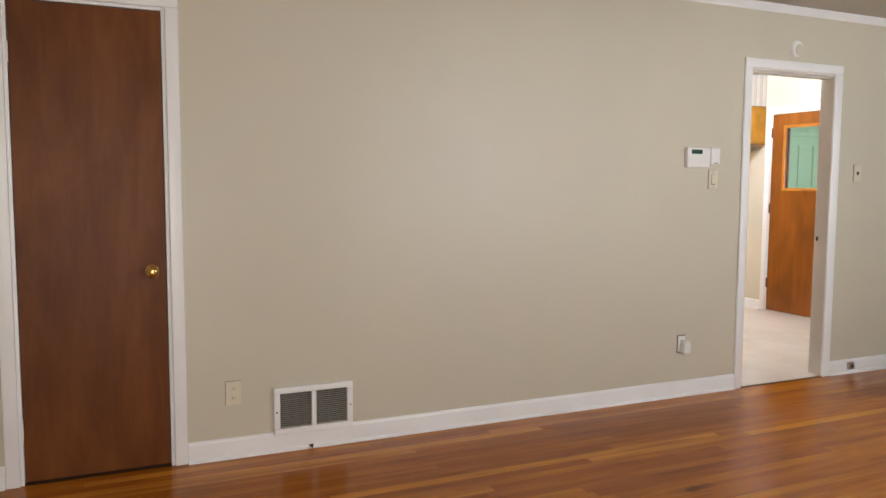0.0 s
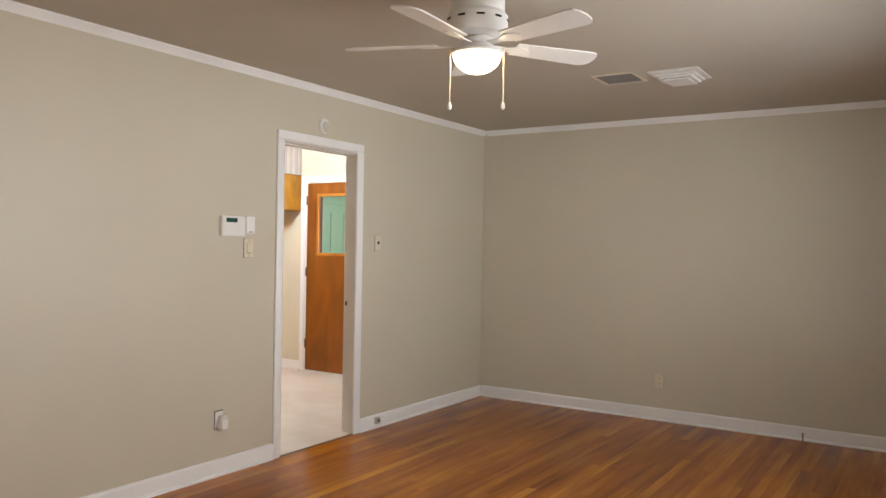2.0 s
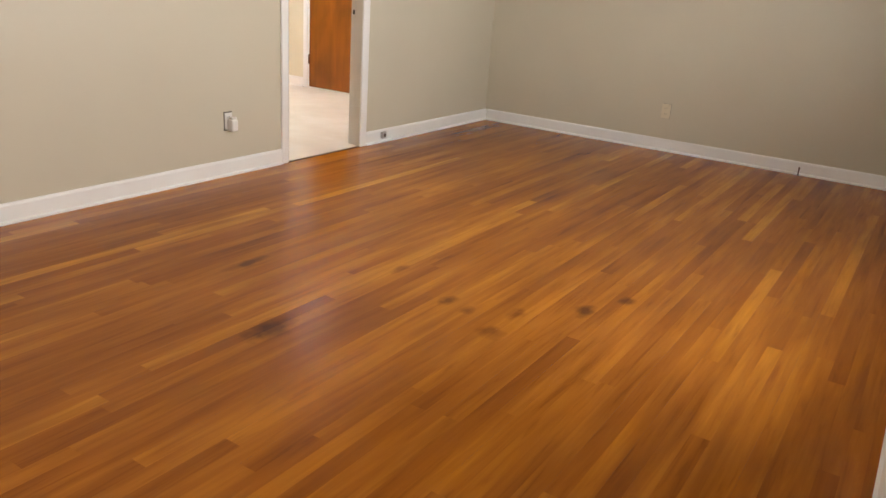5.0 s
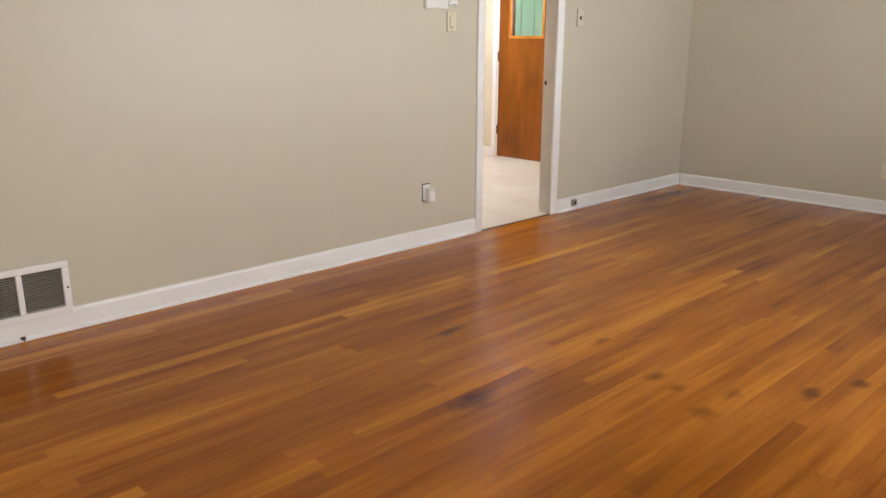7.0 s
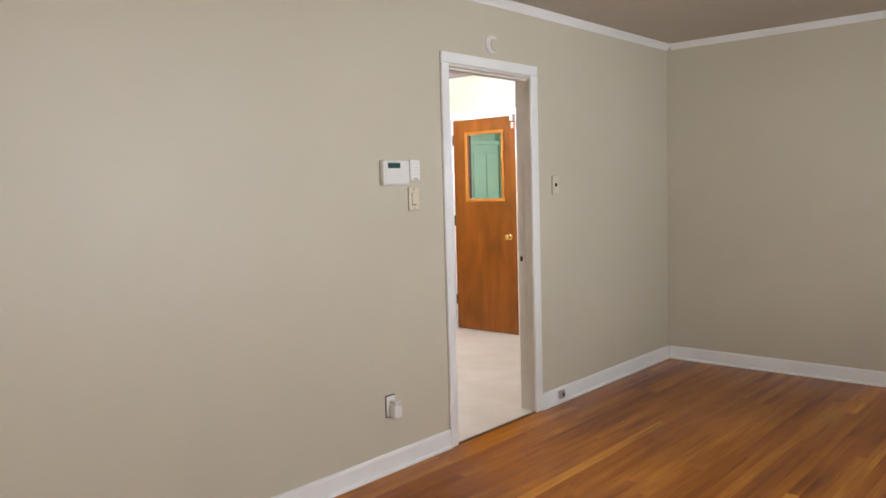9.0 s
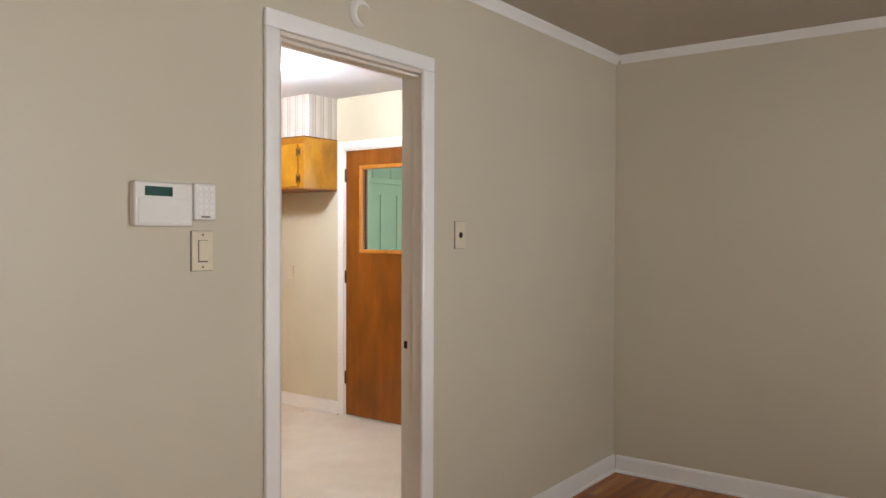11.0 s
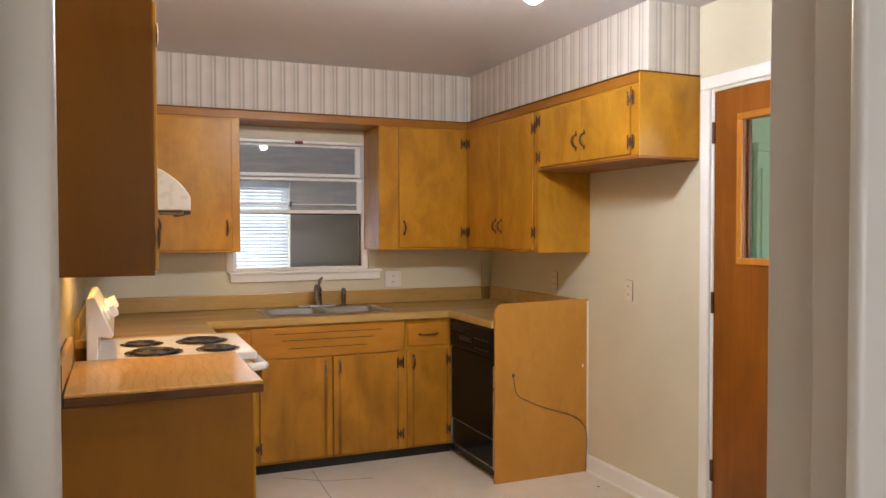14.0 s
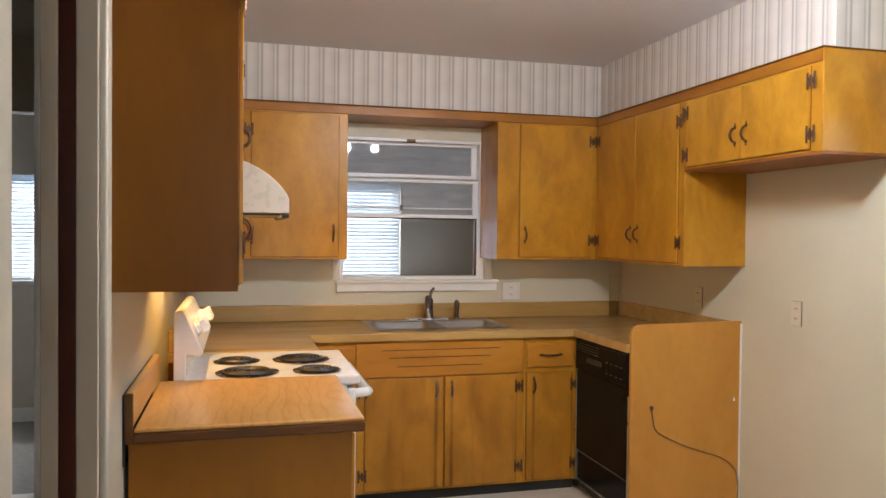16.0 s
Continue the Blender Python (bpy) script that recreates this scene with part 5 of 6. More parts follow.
part("spout", tube(curve([(1.352, 4.395, fz + 0.09), (1.338, 4.36, fz + 0.135), (1.325, 4.31, fz + 0.125), (1.318, 4.275, fz + 0.075), (1.317, 4.268, fz + 0.05)], 5), 0.015, 12), M_NICKEL, fa)
part("lever", tube([(1.357, 4.40, fz + 0.125), (1.372, 4.405, fz + 0.17), (1.388, 4.41, fz + 0.192)], [0.012, 0.011, 0.007], 10), M_NICKEL, fa)
sp = thing("side_sprayer", (1.53, 4.405, CT1 + 0.004), "dark nickel pull-out sink sprayer", "sprayer")
part("collar", turned([(0.022, 0), (0.021, 0.012), (0.015, 0.016)], (1.53, 4.405, fz), "z", 16), M_NICKEL, sp)
part("wand", turned([(0.012, 0.016), (0.014, 0.05), (0.017, 0.085), (0.015, 0.11), (0.005, 0.118)], (1.53, 4.405, fz), "z", 16), M_NICKEL, sp)

# range
RY0, RY1, RX0, RX1 = 2.772, 3.396, 0.040, 0.678
rg = thing("electric_range", (0.31, 3.08, 0), "white freestanding electric range with four coil burners", "stove")
part("body", box(RX0, RY0, 0.05, RX1 - 0.03, RY1, 0.868, 0.004), M_WHITE, rg)
part("cooktop", box(RX0, RY0 - 0.001, 0.869, RX1 + 0.018, RY1 + 0.001, 0.906, 0.010, 3), M_WHITE, rg)
part("oven_door", box(RX1 - 0.029, RY0 + 0.006, 0.27, RX1 + 0.004, RY1 - 0.006, 0.855, 0.008, 3), M_WHITE, rg)
part("drawer", box(RX1 - 0.029, RY0 + 0.006, 0.06, RX1 + 0.004, RY1 - 0.006, 0.255, 0.008, 3), M_WHITE, rg)
part("handle", tube(curve([(RX1 + 0.004, RY0 + 0.03, 0.832), (RX1 + 0.05, RY0 + 0.035, 0.836), (RX1 + 0.052, RY0 + 0.09, 0.836), (RX1 + 0.052, RY1 - 0.09, 0.836), (RX1 + 0.05, RY1 - 0.035, 0.836), (RX1 + 0.004, RY1 - 0.03, 0.832)], 4), 0.018, 12), M_WHITE, rg)
prof = [(RX0 - 0.002, 0.907), (RX0 - 0.002, 1.138), (0.042, 1.150), (0.060, 1.157), (0.072, 1.149), (0.138, 1.004), (0.128, 0.990), (0.080, 0.998), (0.078, 0.907)]
bm = bmesh.new()
sides = [[bm.verts.new((x, y, z)) for x, z in prof] for y in (RY0, RY1)]
bm.faces.new(sides[0])
bm.faces.new(sides[1])
for k in range(len(prof)):
    bm.faces.new((sides[0][k], sides[0][(k + 1) % len(prof)], sides[1][(k + 1) % len(prof)], sides[1][k]))
bmesh.ops.recalc_face_normals(bm, faces=bm.faces)
bmesh.ops.bevel(bm, geom=bm.edges[:], offset=0.004, segments=2, profile=0.5, affect="EDGES", clamp_overlap=True)
cpnl = part("control_panel", bm, M_WHITE, rg)
for y, r in ((2.86, 0.022), (2.94, 0.022), (3.23, 0.022), (3.31, 0.022)):
    c = Vector((0.106, y, 1.078))
    kb = turned([(r * 1.35, 0), (r * 1.35, 0.006), (r * 1.1, 0.010), (r * 1.0, 0.022), (0.004, 0.024)], (0, 0, 0), "x", 18)
    box(0.018, -0.009, -r * 1.1, 0.046, 0.009, r * 1.1, 0.004, 2, kb)
    bmesh.ops.rotate(kb, verts=kb.verts, cent=(0, 0, 0), matrix=Matrix.Rotation(radians(-24), 3, "Y"))
    bmesh.ops.translate(kb, verts=kb.verts, vec=c)
    part("knob", kb, M_WHITE, cpnl)
for bx, by, r in ((0.290, 2.888, 0.102), (0.548, 2.888, 0.078), (0.250, 3.150, 0.078), (0.507, 3.150, 0.102)):
    pan = part("drip_pan", turned([(r + 0.012, 0.9065), (r + 0.014, 0.910), (r + 0.004, 0.9115), (r * 0.9, 0.9075), (r * 0.3, 0.9067)], (bx, by, 0), "z", 36), M_PAN, rg)
    turns = 4 if r < 0.09 else 5
    pts = []
    for k in range(turns * 22 + 1):
        a = 2 * math.pi * k / 22
        rr = 0.016 + (r - 0.022) * k / (turns * 22)
        pts.append((bx + rr * math.cos(a), by + rr * math.sin(a), 0.9145))
    part("coil", tube(pts, 0.0055, 6), M_COIL, pan)

# range hood
hd = thing("range_hood", (0.2, 3.08, 1.49), "almond curved range hood with its lamp on", "range hood")
prof = [(KX0 + 0.002, 1.50), (KX0 + 0.002, 1.689), (0.2575, 1.689)] + [(0.2575 + 0.175 * (0.5 * k / 8 + 0.5 * math.sin(math.pi / 2 * k / 8)), 1.553 + 0.136 * (0.5 * (1 - k / 8) + 0.5 * math.cos(math.pi / 2 * k / 8))) for k in range(1, 9)] + [(0.4325, 1.50)]
part("shell", prism([(p[0], p[1]) for p in prof], "y", 2.768, 3.398, 0.003), M_HOOD, hd)
part("filter", box(0.02, 2.80, 1.492, 0.40, 3.37, 1.4995, 0.002), M_GRIME, hd)
part("lip", box(0.405, 2.772, 1.484, 0.4325, 3.394, 1.4995, 0.003), M_BLACKM, hd)
part("bulb", turned([(0.004, 1.49), (0.018, 1.486), (0.024, 1.472), (0.018, 1.455), (0.004, 1.45)], (0.10, 3.00, 0), "z", 16), M_HOODLAMP, hd, "lit warm hood bulb")

# kitchen ceiling lamp
kl = thing("kitchen_track_light", (1.27, 1.88, CEIL), "satin nickel wave-shaped ceiling light with three lit bulbs", "ceiling light")
part("canopy", turned([(0.07, CEIL), (0.07, CEIL - 0.012), (0.05, CEIL - 0.022), (0.006, CEIL - 0.024)], (1.27, 1.90, 0), "z", 28), M_NICKEL, kl)
part("stem", tube([(1.27, 1.90, CEIL - 0.02), (1.27, 1.90, CEIL - 0.062)], 0.008), M_NICKEL, kl)
part("bar", tube(curve([(0.93, 2.02, 2.385), (1.03, 1.985, 2.39), (1.14, 1.93, 2.395), (1.25, 1.83, 2.395), (1.38, 1.80, 2.39), (1.51, 1.86, 2.385), (1.58, 1.90, 2.385)], 6), 0.009, 8), M_NICKEL, kl)
for (bx, by), mt in (((1.033, 1.98), M_WARM), ((1.252, 1.808), M_COOL), ((1.515, 1.857), M_COOL)):
    hl = part("lamp_holder", turned([(0.010, 2.385), (0.012, 2.365), (0.024, 2.355), (0.026, 2.320), (0.020, 2.312)], (bx, by, 0), "z", 18), M_NICKEL, kl)
    part("bulb", turned([(0.016, 2.3115), (0.020, 2.30), (0.036, 2.268), (0.038, 2.25), (0.030, 2.228), (0.012, 2.216), (0.002, 2.214)], (bx, by, 0), "z", 20), mt, hl, "lit bulb")


# ---------------------------------------------------------------- plates and small wall things
def plate(name, axis, face, out, u, z, mat, label, category, w=0.072, h=0.116, kind="outlet", group=""):
    """A wall plate; kind: outlet, switch, jack or blank."""
    top = thing(name, (u, face, z) if axis == "y" else (face, u, z), label, category, group)

    def b(nm, u0, u1, z0, z1, d0, d1, m, parent, bev=0.001):
        f0, f1 = sorted((face + out * d0, face + out * d1))
        bm = box(u0, f0, z0, u1, f1, z1, bev) if axis == "y" else box(f0, u0, z0, f1, u1, z1, bev)
        return part(nm, bm, m, parent)
    # dark backing edge that draws the shadow line round the plate
    b("gap", u - w / 2 - 0.001, u + w / 2 + 0.001, z - h / 2 - 0.001, z + h / 2 + 0.001, 0.0002, 0.002, M_GRIME, top, 0)
    pl = b("plate", u - w / 2, u + w / 2, z - h / 2, z + h / 2, 0.0021, 0.008, mat, top, 0.0025)
    if kind == "outlet":
        for dz in (-0.022, 0.022):
            s = b("socket", u - 0.017, u + 0.017, z + dz - 0.014, z + dz + 0.014, 0.008, 0.0095, mat, pl, 0.003)
            for du in (-0.006, 0.006):
                b("slot", u + du - 0.0013, u + du + 0.0013, z + dz - 0.004, z + dz + 0.006, 0.0093, 0.0099, M_DARK, top, 0)
    elif kind == "switch":
        b("rocker_gap", u - 0.0165, u + 0.0175, z - 0.033, z + 0.031, 0.0078, 0.0083, M_GRIME, pl, 0)
        b("rocker", u - 0.0145, u + 0.0165, z - 0.029, z + 0.030, 0.0083, 0.012, mat, pl, 0.002)
        for dz in (-0.047, 0.047):
            b("screw", u - 0.003, u + 0.003, z + dz - 0.003, z + dz + 0.003, 0.008, 0.0092, M_GRIME, pl, 0.001)
    elif kind == "jack":
        c = (u, face + out * 0.008, z) if axis == "y" else (face + out * 0.008, u, z)
        part("hole", turned([(0.013, 0), (0.013, out * 0.0012), (0.010, out * 0.0016), (0.002, out * 0.001)], c, axis, 20), M_DARK, pl)
    return top


plate("wall_outlet", "y", 0, -1, -3.165, 0.315, M_IVORY, "ivory duplex outlet low on the wall", "outlet")
plate("wall_outlet", "x", XB, -1, -1.682, 0.323, M_IVORY, "ivory duplex outlet low on the far wall", "outlet")
plate("light_switch", "y", 0, -1, -0.236, 1.352, M_IVORY, "ivory rocker switch under the alarm keypad", "light switch", kind="switch")
plate("cable_plate", "y", 0, -1, 1.060, 1.402, M_PLATE, "wall-toned plate with a dark hole", "wall plate", kind="jack")
plate("wall_outlet", "x", KX1, -1, 2.862, 1.09, M_IVORY, "ivory outlet on the fridge wall", "outlet", w=0.06, h=0.11)
plate("wall_outlet", "x", KX1, -1, 3.62, 1.10, M_IVORY, "ivory outlet over the worktop", "outlet", w=0.06, h=0.11)
plate("wall_outlet", "y", KY1, -1, 1.913, 1.075, M_PLAST, "white two-gang outlet beside the sink window", "outlet", w=0.116, h=0.11)
bx = plate("covered_switch", "x", KX0, 1, 0.888, 1.352, M_IVORY, "switch under a bent clear plastic cover", "light switch", w=0.060, h=0.110, kind="blank")
part("cover", box(KX0 + 0.0095, 0.849, 1.288, KX0 + 0.0125, 0.927, 1.416, 0.001), M_TRANS, bx, "bent clear plastic cover")
part("dimmer_knob", turned([(0.015, 0.0126), (0.015, 0.018), (0.012, 0.023), (0.003, 0.025)], (KX0, 0.897, 1.352), "x", 20), M_KTRIM, bx)

pg = plate("wall_outlet", "y", 0, -1, -0.446, 0.332, M_PLAST, "white outlet in a dark gap with a plug-in", "outlet", w=0.056, h=0.10)
part("gap", box(-0.479, -0.0014, 0.276, -0.413, -0.0002, 0.388), M_GRIME, pg, "dark gap round the plate")
pi = thing("plug_in_freshener", (-0.437, -0.03, 0.32), "white plug-in device in the outlet", "plug-in")
part("body", box(-0.462, -0.055, 0.275, -0.412, -0.0086, 0.345, 0.010, 3), M_PLAST, pi)
part("cap", box(-0.457, -0.050, 0.3455, -0.417, -0.016, 0.36, 0.005), M_PLAST, pi)
ak = thing("alarm_keypad", (-0.37, 0, 1.43), "white alarm keypad with a dark display", "alarm keypad")
kb = part("body", box(-0.464, -0.030, 1.422, -0.283, -0.0005, 1.544, 0.007, 3), M_PLAST, ak)
part("display", box(-0.435, -0.0312, 1.505, -0.350, -0.0295, 1.531, 0.001), M_LCD, kb)
part("flap", box(-0.455, -0.0335, 1.43, -0.292, -0.0305, 1.498, 0.002), M_PLAST, kb)
rm = thing("remote_holder", (-0.237, 0, 1.44), "white remote control in a wall holder beside the keypad", "remote control")
rb = part("body", box(-0.274, -0.024, 1.441, -0.200, -0.0005, 1.548, 0.007, 3), M_PLAST, rm)
for r in range(5):
    for c in range(3):
        part("button", turned([(0.0062, 0), (0.0062, -0.0015), (0.004, -0.002)], (-0.2565 + 0.0195 * c, -0.024, 1.463 + 0.0175 * r), "y", 12), M_TRIM, rb)
part("mark", box(-0.252, -0.0248, 1.449, -0.222, -0.0236, 1.453), M_GRIME, rb)
sd = thing("door_chime_disc", (0.43, 0, 2.20), "small round white sensor over the kitchen opening", "sensor")
part("body", turned([(0.052, -0.0005), (0.052, -0.012), (0.044, -0.022), (0.040, -0.0225)], (0.43, 0, 2.197), "y", 36), M_PLAST, sd)
part("ring", turned([(0.036, -0.0225), (0.034, -0.027), (0.026, -0.028), (0.003, -0.0285)], (0.437, 0, 2.192), "y", 30), M_WALL, sd)

# return air grille
ga = thing("return_air_grille", (-2.777, 0, 0.076), "white double return-air grille with dusty louvres", "air vent")
gx0, gx1, gz0, gz1 = -2.976, -2.578, 0.0855, 0.320
for u0, u1, v0, v1 in ((gx0, gx1, gz1 - 0.030, gz1), (gx0, gx0 + 0.030, gz0 + 0.0305, gz1 - 0.0305), (gx1 - 0.030, gx1, gz0 + 0.0305, gz1 - 0.0305), (-2.790, -2.766, gz0 + 0.0305, gz1 - 0.0305)):
    part("frame", box(u0, -0.024, v0, u1, -0.0005, v1, 0.004), M_TRIM, ga)
part("frame", box(gx0, -0.0245, gz0, gx1, -0.0145, gz0 + 0.030, 0.004), M_TRIM, ga)
part("backing", box(gx0 + 0.02, -0.0035, gz0 + 0.031, gx1 - 0.02, -0.001, gz1 - 0.02), M_DARK, ga)
for a0, a1 in ((gx0 + 0.0305, -2.7905), (-2.7655, gx1 - 0.0305)):
    for k in range(17):
        z = gz0 + 0.036 + k * 0.0102
        bm = box(a0, -0.0125, z, a1, -0.004, z + 0.0022)
        bmesh.ops.rotate(bm, verts=bm.verts, cent=((a0 + a1) / 2, -0.008, z), matrix=Matrix.Rotation(radians(28), 3, "X"))
        part("slat", bm, M_VENT, ga)
for u in (gx0 + 0.013, gx1 - 0.013):
    part("screw", turned([(0.005, -0.024), (0.004, -0.026), (0.001, -0.0265)], (u, 0, 0.20), "y", 10), M_GRIME, ga)

fj = thing("floor_jack", (1.06, -0.02, 0.06), "small grey telephone jack on the baseboard", "telephone jack")
part("body", box(1.035, -0.040, 0.034, 1.085, -0.0145, 0.084, 0.006), M_CHROME, fj)
part("face", turned([(0.014, -0.040), (0.012, -0.043), (0.002, -0.0435)], (1.06, 0, 0.059), "y", 16), M_GRIME, fj)
ds = thing("door_stop", (-2.79, -0.03, 0.01), "small dark bracket at the foot of the baseboard", "door stop")
part("bracket", box(-2.805, -0.034, 0.012, -2.785, -0.0245, 0.024, 0.002), M_BRONZE, ds)
part("pin", tube([(-2.795, -0.034, 0.018), (-2.795, -0.047, 0.012)], 0.004), M_BRONZE, ds)
gp = thing("gas_stub", (XB - 0.03, -2.757, 0), "short dark capped pipe at the baseboard", "pipe")
part("pipe", tube([(XB - 0.034, -2.757, 0.0), (XB - 0.034, -2.757, 0.05)], 0.005, 10), M_BRONZE, gp)
part("cap", turned([(0.007, 0.05), (0.007, 0.06), (0.004, 0.063)], (XB - 0.034, -2.757, 0), "z", 12), M_BRONZE, gp)

# dirt on the kitchen floor and along the fridge wall's baseboard
rd = random.Random(5)
bm = bmesh.new()
for k in range(15):
    x, y = (rd.gauss(2.0, 0.28), rd.gauss(2.75, 0.35)) if k < 8 else (rd.uniform(2.56, 2.645), rd.uniform(2.35, 3.2))
    r = rd.uniform(0.0018, 0.0042)
    e = bmesh.ops.create_icosphere(bm, subdivisions=1, radius=r)["verts"]
    bmesh.ops.scale(bm, verts=e, vec=(rd.uniform(0.8, 2.4), rd.uniform(0.7, 1.5), 0.45))
    bmesh.ops.translate(bm, verts=e, vec=(min(x, 2.645), y, r * 0.4))
single("floor_debris", bm, M_GRIME, "crumbs of dirt scattered on the vinyl floor", "debris", kind="stuff", loc=(2.0, 2.75, 0))
single("floor_gap", box(KX1 - 0.0185, 2.30, 0.0005, KX1 - 0.0135, 3.20, 0.006), M_LAMEDGE, "rust-brown dirt line under the kitchen baseboard", "dirt line", kind="structure", loc=(KX1 - 0.016, 2.75, 0))

# ---------------------------------------------------------------- ceiling things, front room
FX0, FY0 = -0.83, -1.965
fn = thing("ceiling_fan", (FX0, FY0, CEIL), "white five-blade ceiling fan with a lit frosted bowl", "ceiling fan")
part("motor_housing", turned([(0.105, CEIL - 0.0005), (0.110, CEIL - 0.03), (0.112, CEIL - 0.12), (0.125, CEIL - 0.135), (0.125, CEIL - 0.175), (0.105, CEIL - 0.205), (0.06, CEIL - 0.218)], (FX0, FY0, 0), "z", 40), M_PLAST, fn)
for k in range(10):
    a = 2 * math.pi * k / 10
    bm = box(-0.001, -0.016, -0.004, 0.0015, 0.016, 0.004)
    bmesh.ops.transform(bm, matrix=Matrix.Translation((FX0, FY0, CEIL - 0.155)) @ Matrix.Rotation(a, 4, "Z") @ Matrix.Translation((0.125, 0, 0)), verts=bm.verts)
    part("vent_slot", bm, M_DARK, fn)
part("switch_housing", turned([(0.05, CEIL - 0.2185), (0.062, CEIL - 0.225), (0.062, CEIL - 0.25), (0.075, CEIL - 0.258), (0.075, CEIL - 0.268)], (FX0, FY0, 0), "z", 32), M_PLAST, fn)
part("bowl", smooth(turned([(0.096 * math.cos(math.pi / 2 * k / 14) + 0.002, CEIL - 0.291 - 0.076 * math.sin(math.pi / 2 * k / 14)) for k in range(15)], (FX0, FY0, 0), "z", 40), 60), M_BOWL, fn, "lit frosted glass bowl")
part("bowl_rim", turned([(0.070, CEIL - 0.2685), (0.098, CEIL - 0.2735), (0.107, CEIL - 0.280), (0.107, CEIL - 0.287), (0.102, CEIL - 0.2905), (0.02, CEIL - 0.2905)], (FX0, FY0, 0), "z", 36), M_PLAST, fn)
for k in range(5):
    a = radians(-34 + 72 * k)
    m = Matrix.Translation((FX0, FY0, CEIL - 0.246)) @ Matrix.Rotation(a, 4, "Z") @ Matrix.Rotation(radians(-11), 4, "X")
    outline = [(0.17, -0.050)] + [(0.17 + 0.35 * s, -0.050 - 0.014 * s) for s in (0.5, 1.0)] + [(0.545, -0.056), (0.560, -0.035), (0.565, 0.0), (0.560, 0.035), (0.545, 0.056)] + [(0.52, 0.064), (0.345, 0.057), (0.17, 0.050)]
    bm = prism(outline, "z", -0.003, 0.003)
    bmesh.ops.transform(bm, matrix=m, verts=bm.verts)
    bl = part("blade", bm, M_PLAST, fn)
    bm = prism([(0.075, -0.018), (0.13, -0.012), (0.175, -0.030), (0.225, -0.022), (0.24, 0.0), (0.225, 0.022), (0.175, 0.030), (0.13, 0.012), (0.075, 0.018)], "z", -0.0085, -0.0035)
    bmesh.ops.transform(bm, matrix=m, verts=bm.verts)
    part("blade_iron", bm, M_PLAST, bl)
for s in (-1, 1):
    x, y = FX0 + s * 0.110 * 0.447, FY0 - s * 0.110 * 0.894
    ch = part("pull_chain", tube([(x, y, CEIL - 0.255), (x, y, CEIL - 0.485)], 0.0028, 6), M_IVORY, fn)
    part("pendant", turned([(0.002, CEIL - 0.483), (0.007, CEIL - 0.490), (0.009, CEIL - 0.505), (0.006, CEIL - 0.513), (0.001, CEIL - 0.515)], (x, y, 0), "z", 12), M_PLAST, ch)

vr = thing("ceiling_return_vent", (1.09, -1.87, CEIL), "flat grey ceiling air grille with a pale frame", "air vent")
for u0, u1, v0, v1 in ((0.95, 1.23, -2.005, -1.985), (0.95, 1.23, -1.755, -1.735), (0.95, 0.97, -1.9845, -1.7555), (1.21, 1.23, -1.9845, -1.7555)):
    part("frame", box(u0, v0, CEIL - 0.008, u1, v1, CEIL - 0.0005, 0.002), M_IVORY, vr)
for k in range(16):
    y = -1.978 + k * 0.0142
    part("slat", box(0.971, y, CEIL - 0.007, 1.209, y + 0.006, CEIL - 0.002), M_VENT, vr)
part("backing", box(0.971, -1.984, CEIL - 0.0018, 1.209, -1.756, CEIL - 0.0008), M_DARK, vr)
vs = thing("ceiling_register", (1.17, -2.22, CEIL), "white stepped ceiling register with an air deflector", "air vent")
part("flange", box(1.00, -2.375, CEIL - 0.010, 1.33, -2.075, CEIL - 0.0005, 0.003), M_PLAST, vs)
for k in range(3):
    part("vane", box(1.05 + 0.02 * k, -2.345 + 0.022 * k, CEIL - 0.024 - 0.012 * k, 1.30 - 0.01 * k, -2.105 - 0.022 * k, CEIL - 0.0135 - 0.012 * k, 0.004), M_PLAST, vs)
part("neck", box(1.09, -2.30, CEIL - 0.0365, 1.26, -2.15, CEIL - 0.0102), M_GRIME, vs)

# green boards in the utility room
for k in range(9):
    y = 0.62 + 0.30 * k
    if y + 0.3 < 3.4:
        part("board", box(4.835, y, 0.0, 4.849, y + 0.292, 2.2, 0.003), M_GREEN, bpy.data.objects["wall_utility_far"])
for k in range(7):
    x = 2.84 + 0.285 * k
    part("board", box(x, 3.386, 0.0, x + 0.277, 3.399, 2.2, 0.003), M_GREEN, bpy.data.objects["wall_utility_back"])
part("board_rail", box(2.84, 3.38, 2.205, 4.83, 3.399, 2.26, 0.003), M_GREEN, bpy.data.objects["wall_utility_back"])
part("board_rail", box(4.83, 0.42, 2.205, 4.849, 3.379, 2.26, 0.003), M_GREEN, bpy.data.objects["wall_utility_far"])

for k in range(1, 7):
    x = 2.84 + 0.285 * k - 0.008
    part("groove", box(x + 0.0005, 3.394, 0.0, x + 0.0075, 3.3985, 2.2), M_GRIME, bpy.data.objects["wall_utility_back"])

uc = thing("storage_cupboard", (4.45, 3.36, 0), "mint green painted storage cupboard against the utility wall", "cupboard")
part("body", box(4.06, 3.335, 0.0, 4.829, 3.379, 1.93, 0.003), M_GREEN, uc)
part("cornice", box(4.04, 3.310, 1.9305, 4.829, 3.379, 1.985, 0.006), M_GREEN, uc)
for a, b in ((4.085, 4.292), (4.312, 4.55), (4.57, 4.81)):
    part("door", box(a, 3.318, 0.08, b, 3.3345, 1.82, 0.004), M_GREEN, uc)

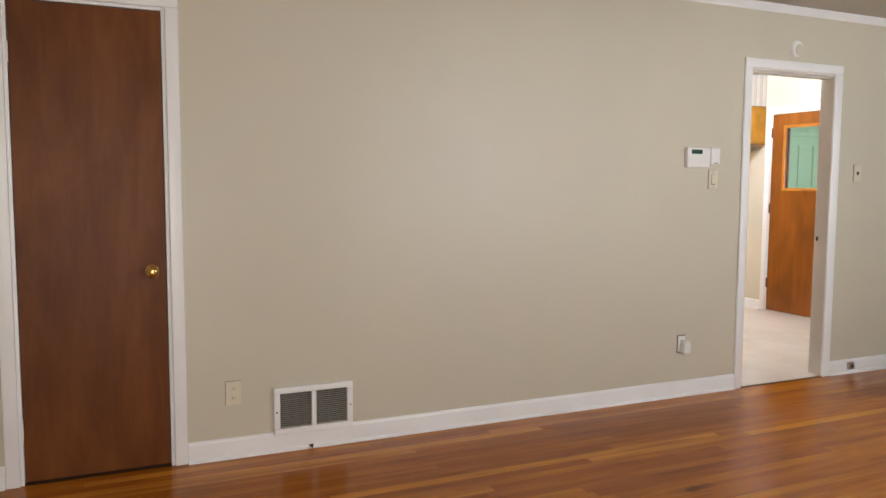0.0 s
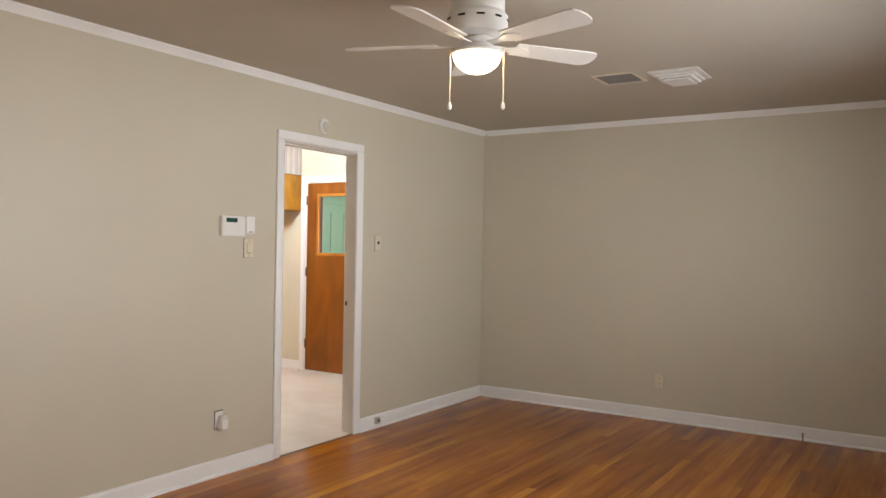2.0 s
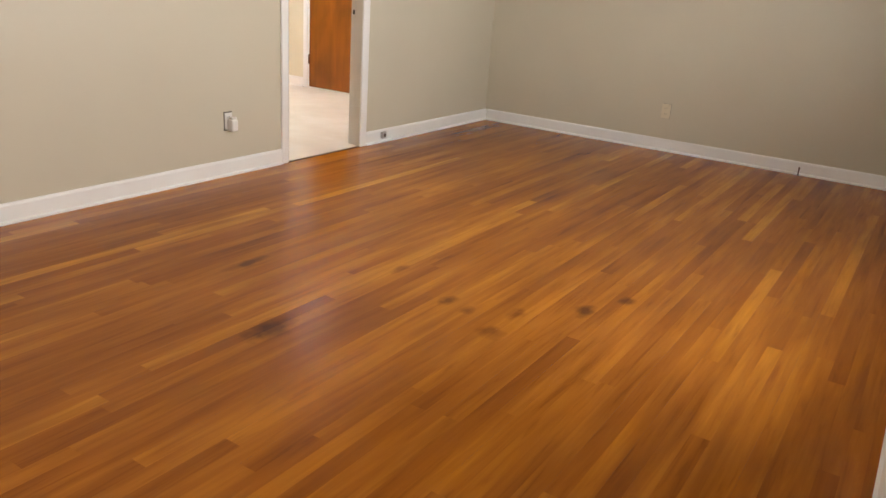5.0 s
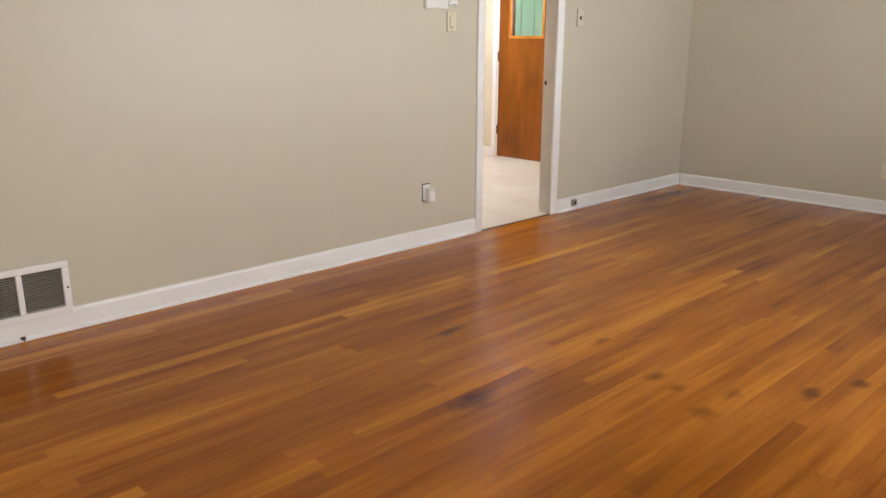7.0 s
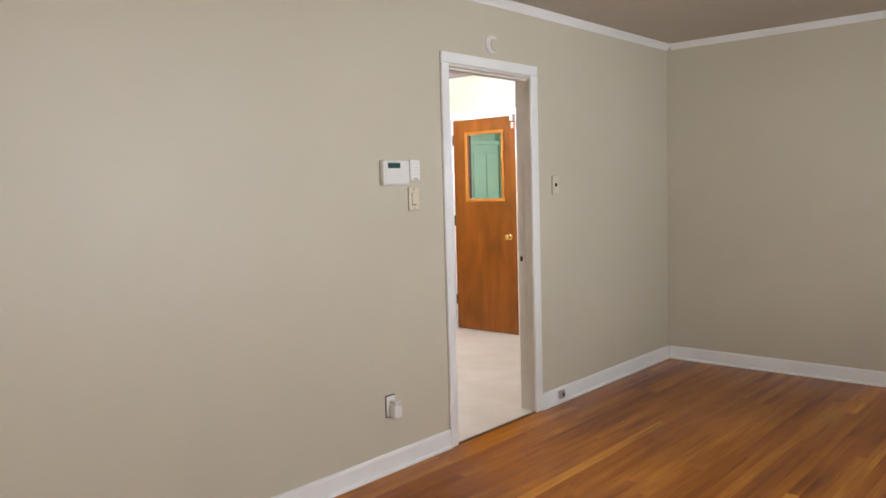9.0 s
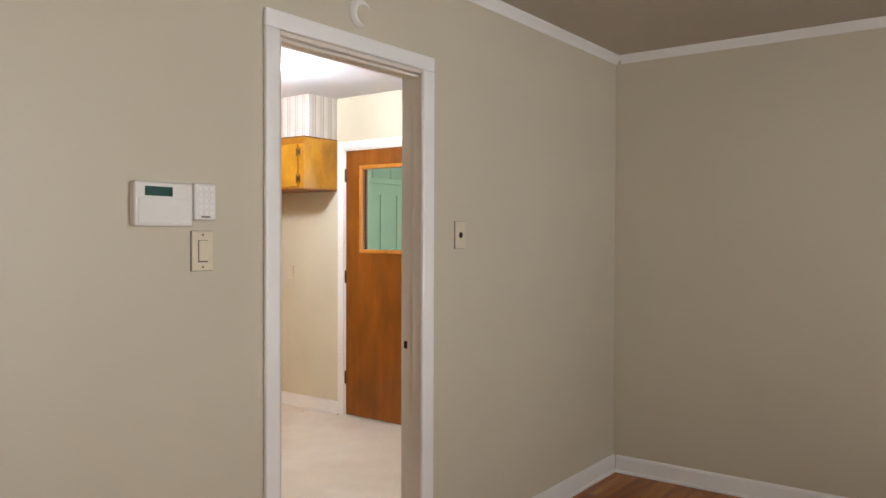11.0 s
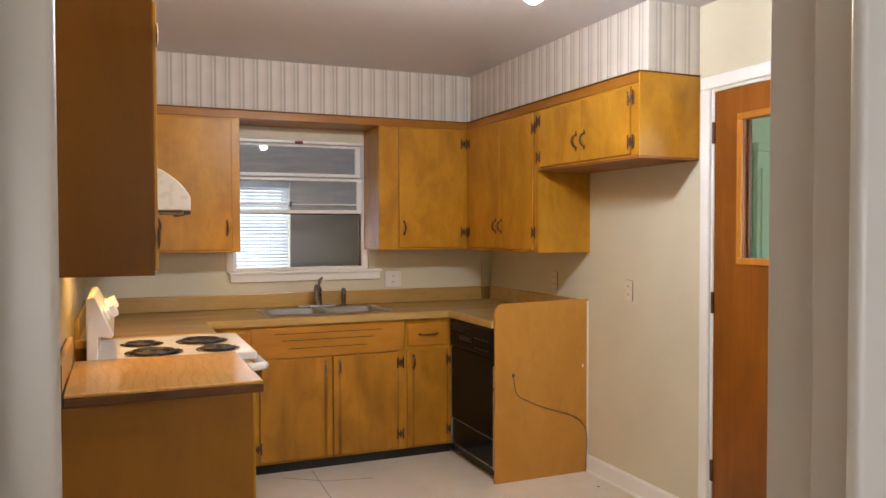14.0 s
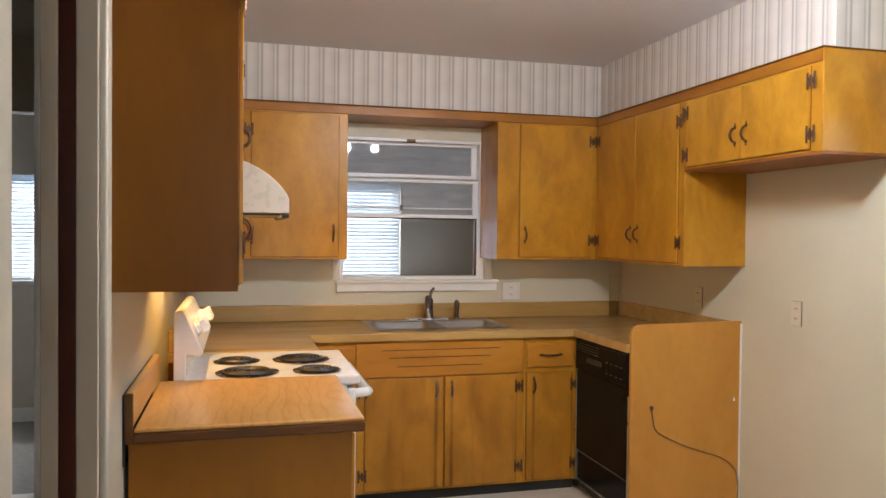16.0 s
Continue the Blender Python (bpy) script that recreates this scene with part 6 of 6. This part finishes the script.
# hedge past the front lawn: many small leaf clumps
me = hg.data
verts, faces = [], []
rnd = random.Random(5)
for k in range(5200):
    x, z = rnd.uniform(-9, 9), rnd.random() ** 0.8 * 2.6
    y = -10.5 + rnd.uniform(-0.7, 0.7) * (1 - 0.25 * z / 2.6) + 0.35 * math.sin(x * 1.7)
    z = min(z, 2.2 + 0.4 * math.sin(x * 1.3) + 0.2 * math.sin(x * 4.1)) - 0.25
    n = len(verts)
    d = [Vector((rnd.uniform(-1, 1), rnd.uniform(-1, 1), rnd.uniform(-1, 1))).normalized() * 0.16 for _ in range(2)]
    p = Vector((x, y, max(z, -0.2)))
    verts += [p - d[0] * 0.5, p + d[1] * 0.6, p + d[0], p - d[1] * 0.5]
    faces.append((n, n + 1, n + 2, n + 3))
me.from_pydata([tuple(v) for v in verts], [], faces)

# ---------------------------------------------------------------- oak strip floor of the front room
fl = single("floor", box(XL - 0.2, YW - 0.2, -0.10, XB, 0.0, -0.006), M_GAP, "varnished amber oak strip floor, worn and stained", "floor", kind="structure")
single("threshold", box(DOOR[0] + 0.014, -0.012, -0.005, DOOR[1] - 0.014, 0.012, 0.004, 0.003), M_LAMEDGE, "worn wooden threshold strip at the kitchen", "threshold", kind="structure", loc=(0.44, 0, 0))
rnd = random.Random(11)
W = 0.0572
cache, rest, made = {}, ([], []), 0


def strip_mesh(n):
    if n not in cache:
        bm = box(0, 0, -0.006, n * 0.1 - 0.0003, W - 0.0003, 0.0, 0.0001, 1)
        me = bpy.data.meshes.new("plank")
        bm.to_mesh(me)
        bm.free()
        me.materials.append(M_STRIP)
        cache[n] = me
    return cache[n]


y = -0.001 - W
while y > YW - 0.2:
    x = XL - rnd.uniform(0, 0.9)
    while x < XB:
        n = rnd.randint(8, 27)
        x1 = min(x + n * 0.1, XB)
        x0 = max(x, XL)
        near = -2.6 < x0 and x1 < 1.9 and y > -3.4 and x1 - x0 > n * 0.1 - 0.001
        if near and made < 300:
            ob = new("plank", strip_mesh(n))
            ob.parent = fl
            ob.location = (x0, y, 0)
            made += 1
        elif x1 - x0 > 0.01:
            k = len(rest[0])
            a, b, c, d = x0, x1, y, y + W
            rest[0].extend([(a, c, 0), (b, c, 0), (b, d, 0), (a, d, 0)])
            rest[1].append((k, k + 1, k + 2, k + 3))
        x = x + n * 0.1
    y -= W
me = bpy.data.meshes.new("planks_rest")
me.from_pydata(rest[0], [], rest[1])
me.materials.append(M_STRIPJ)
rs = new("planks_rest", me)
rs.parent = fl
tagged(rs, kind="stuff")
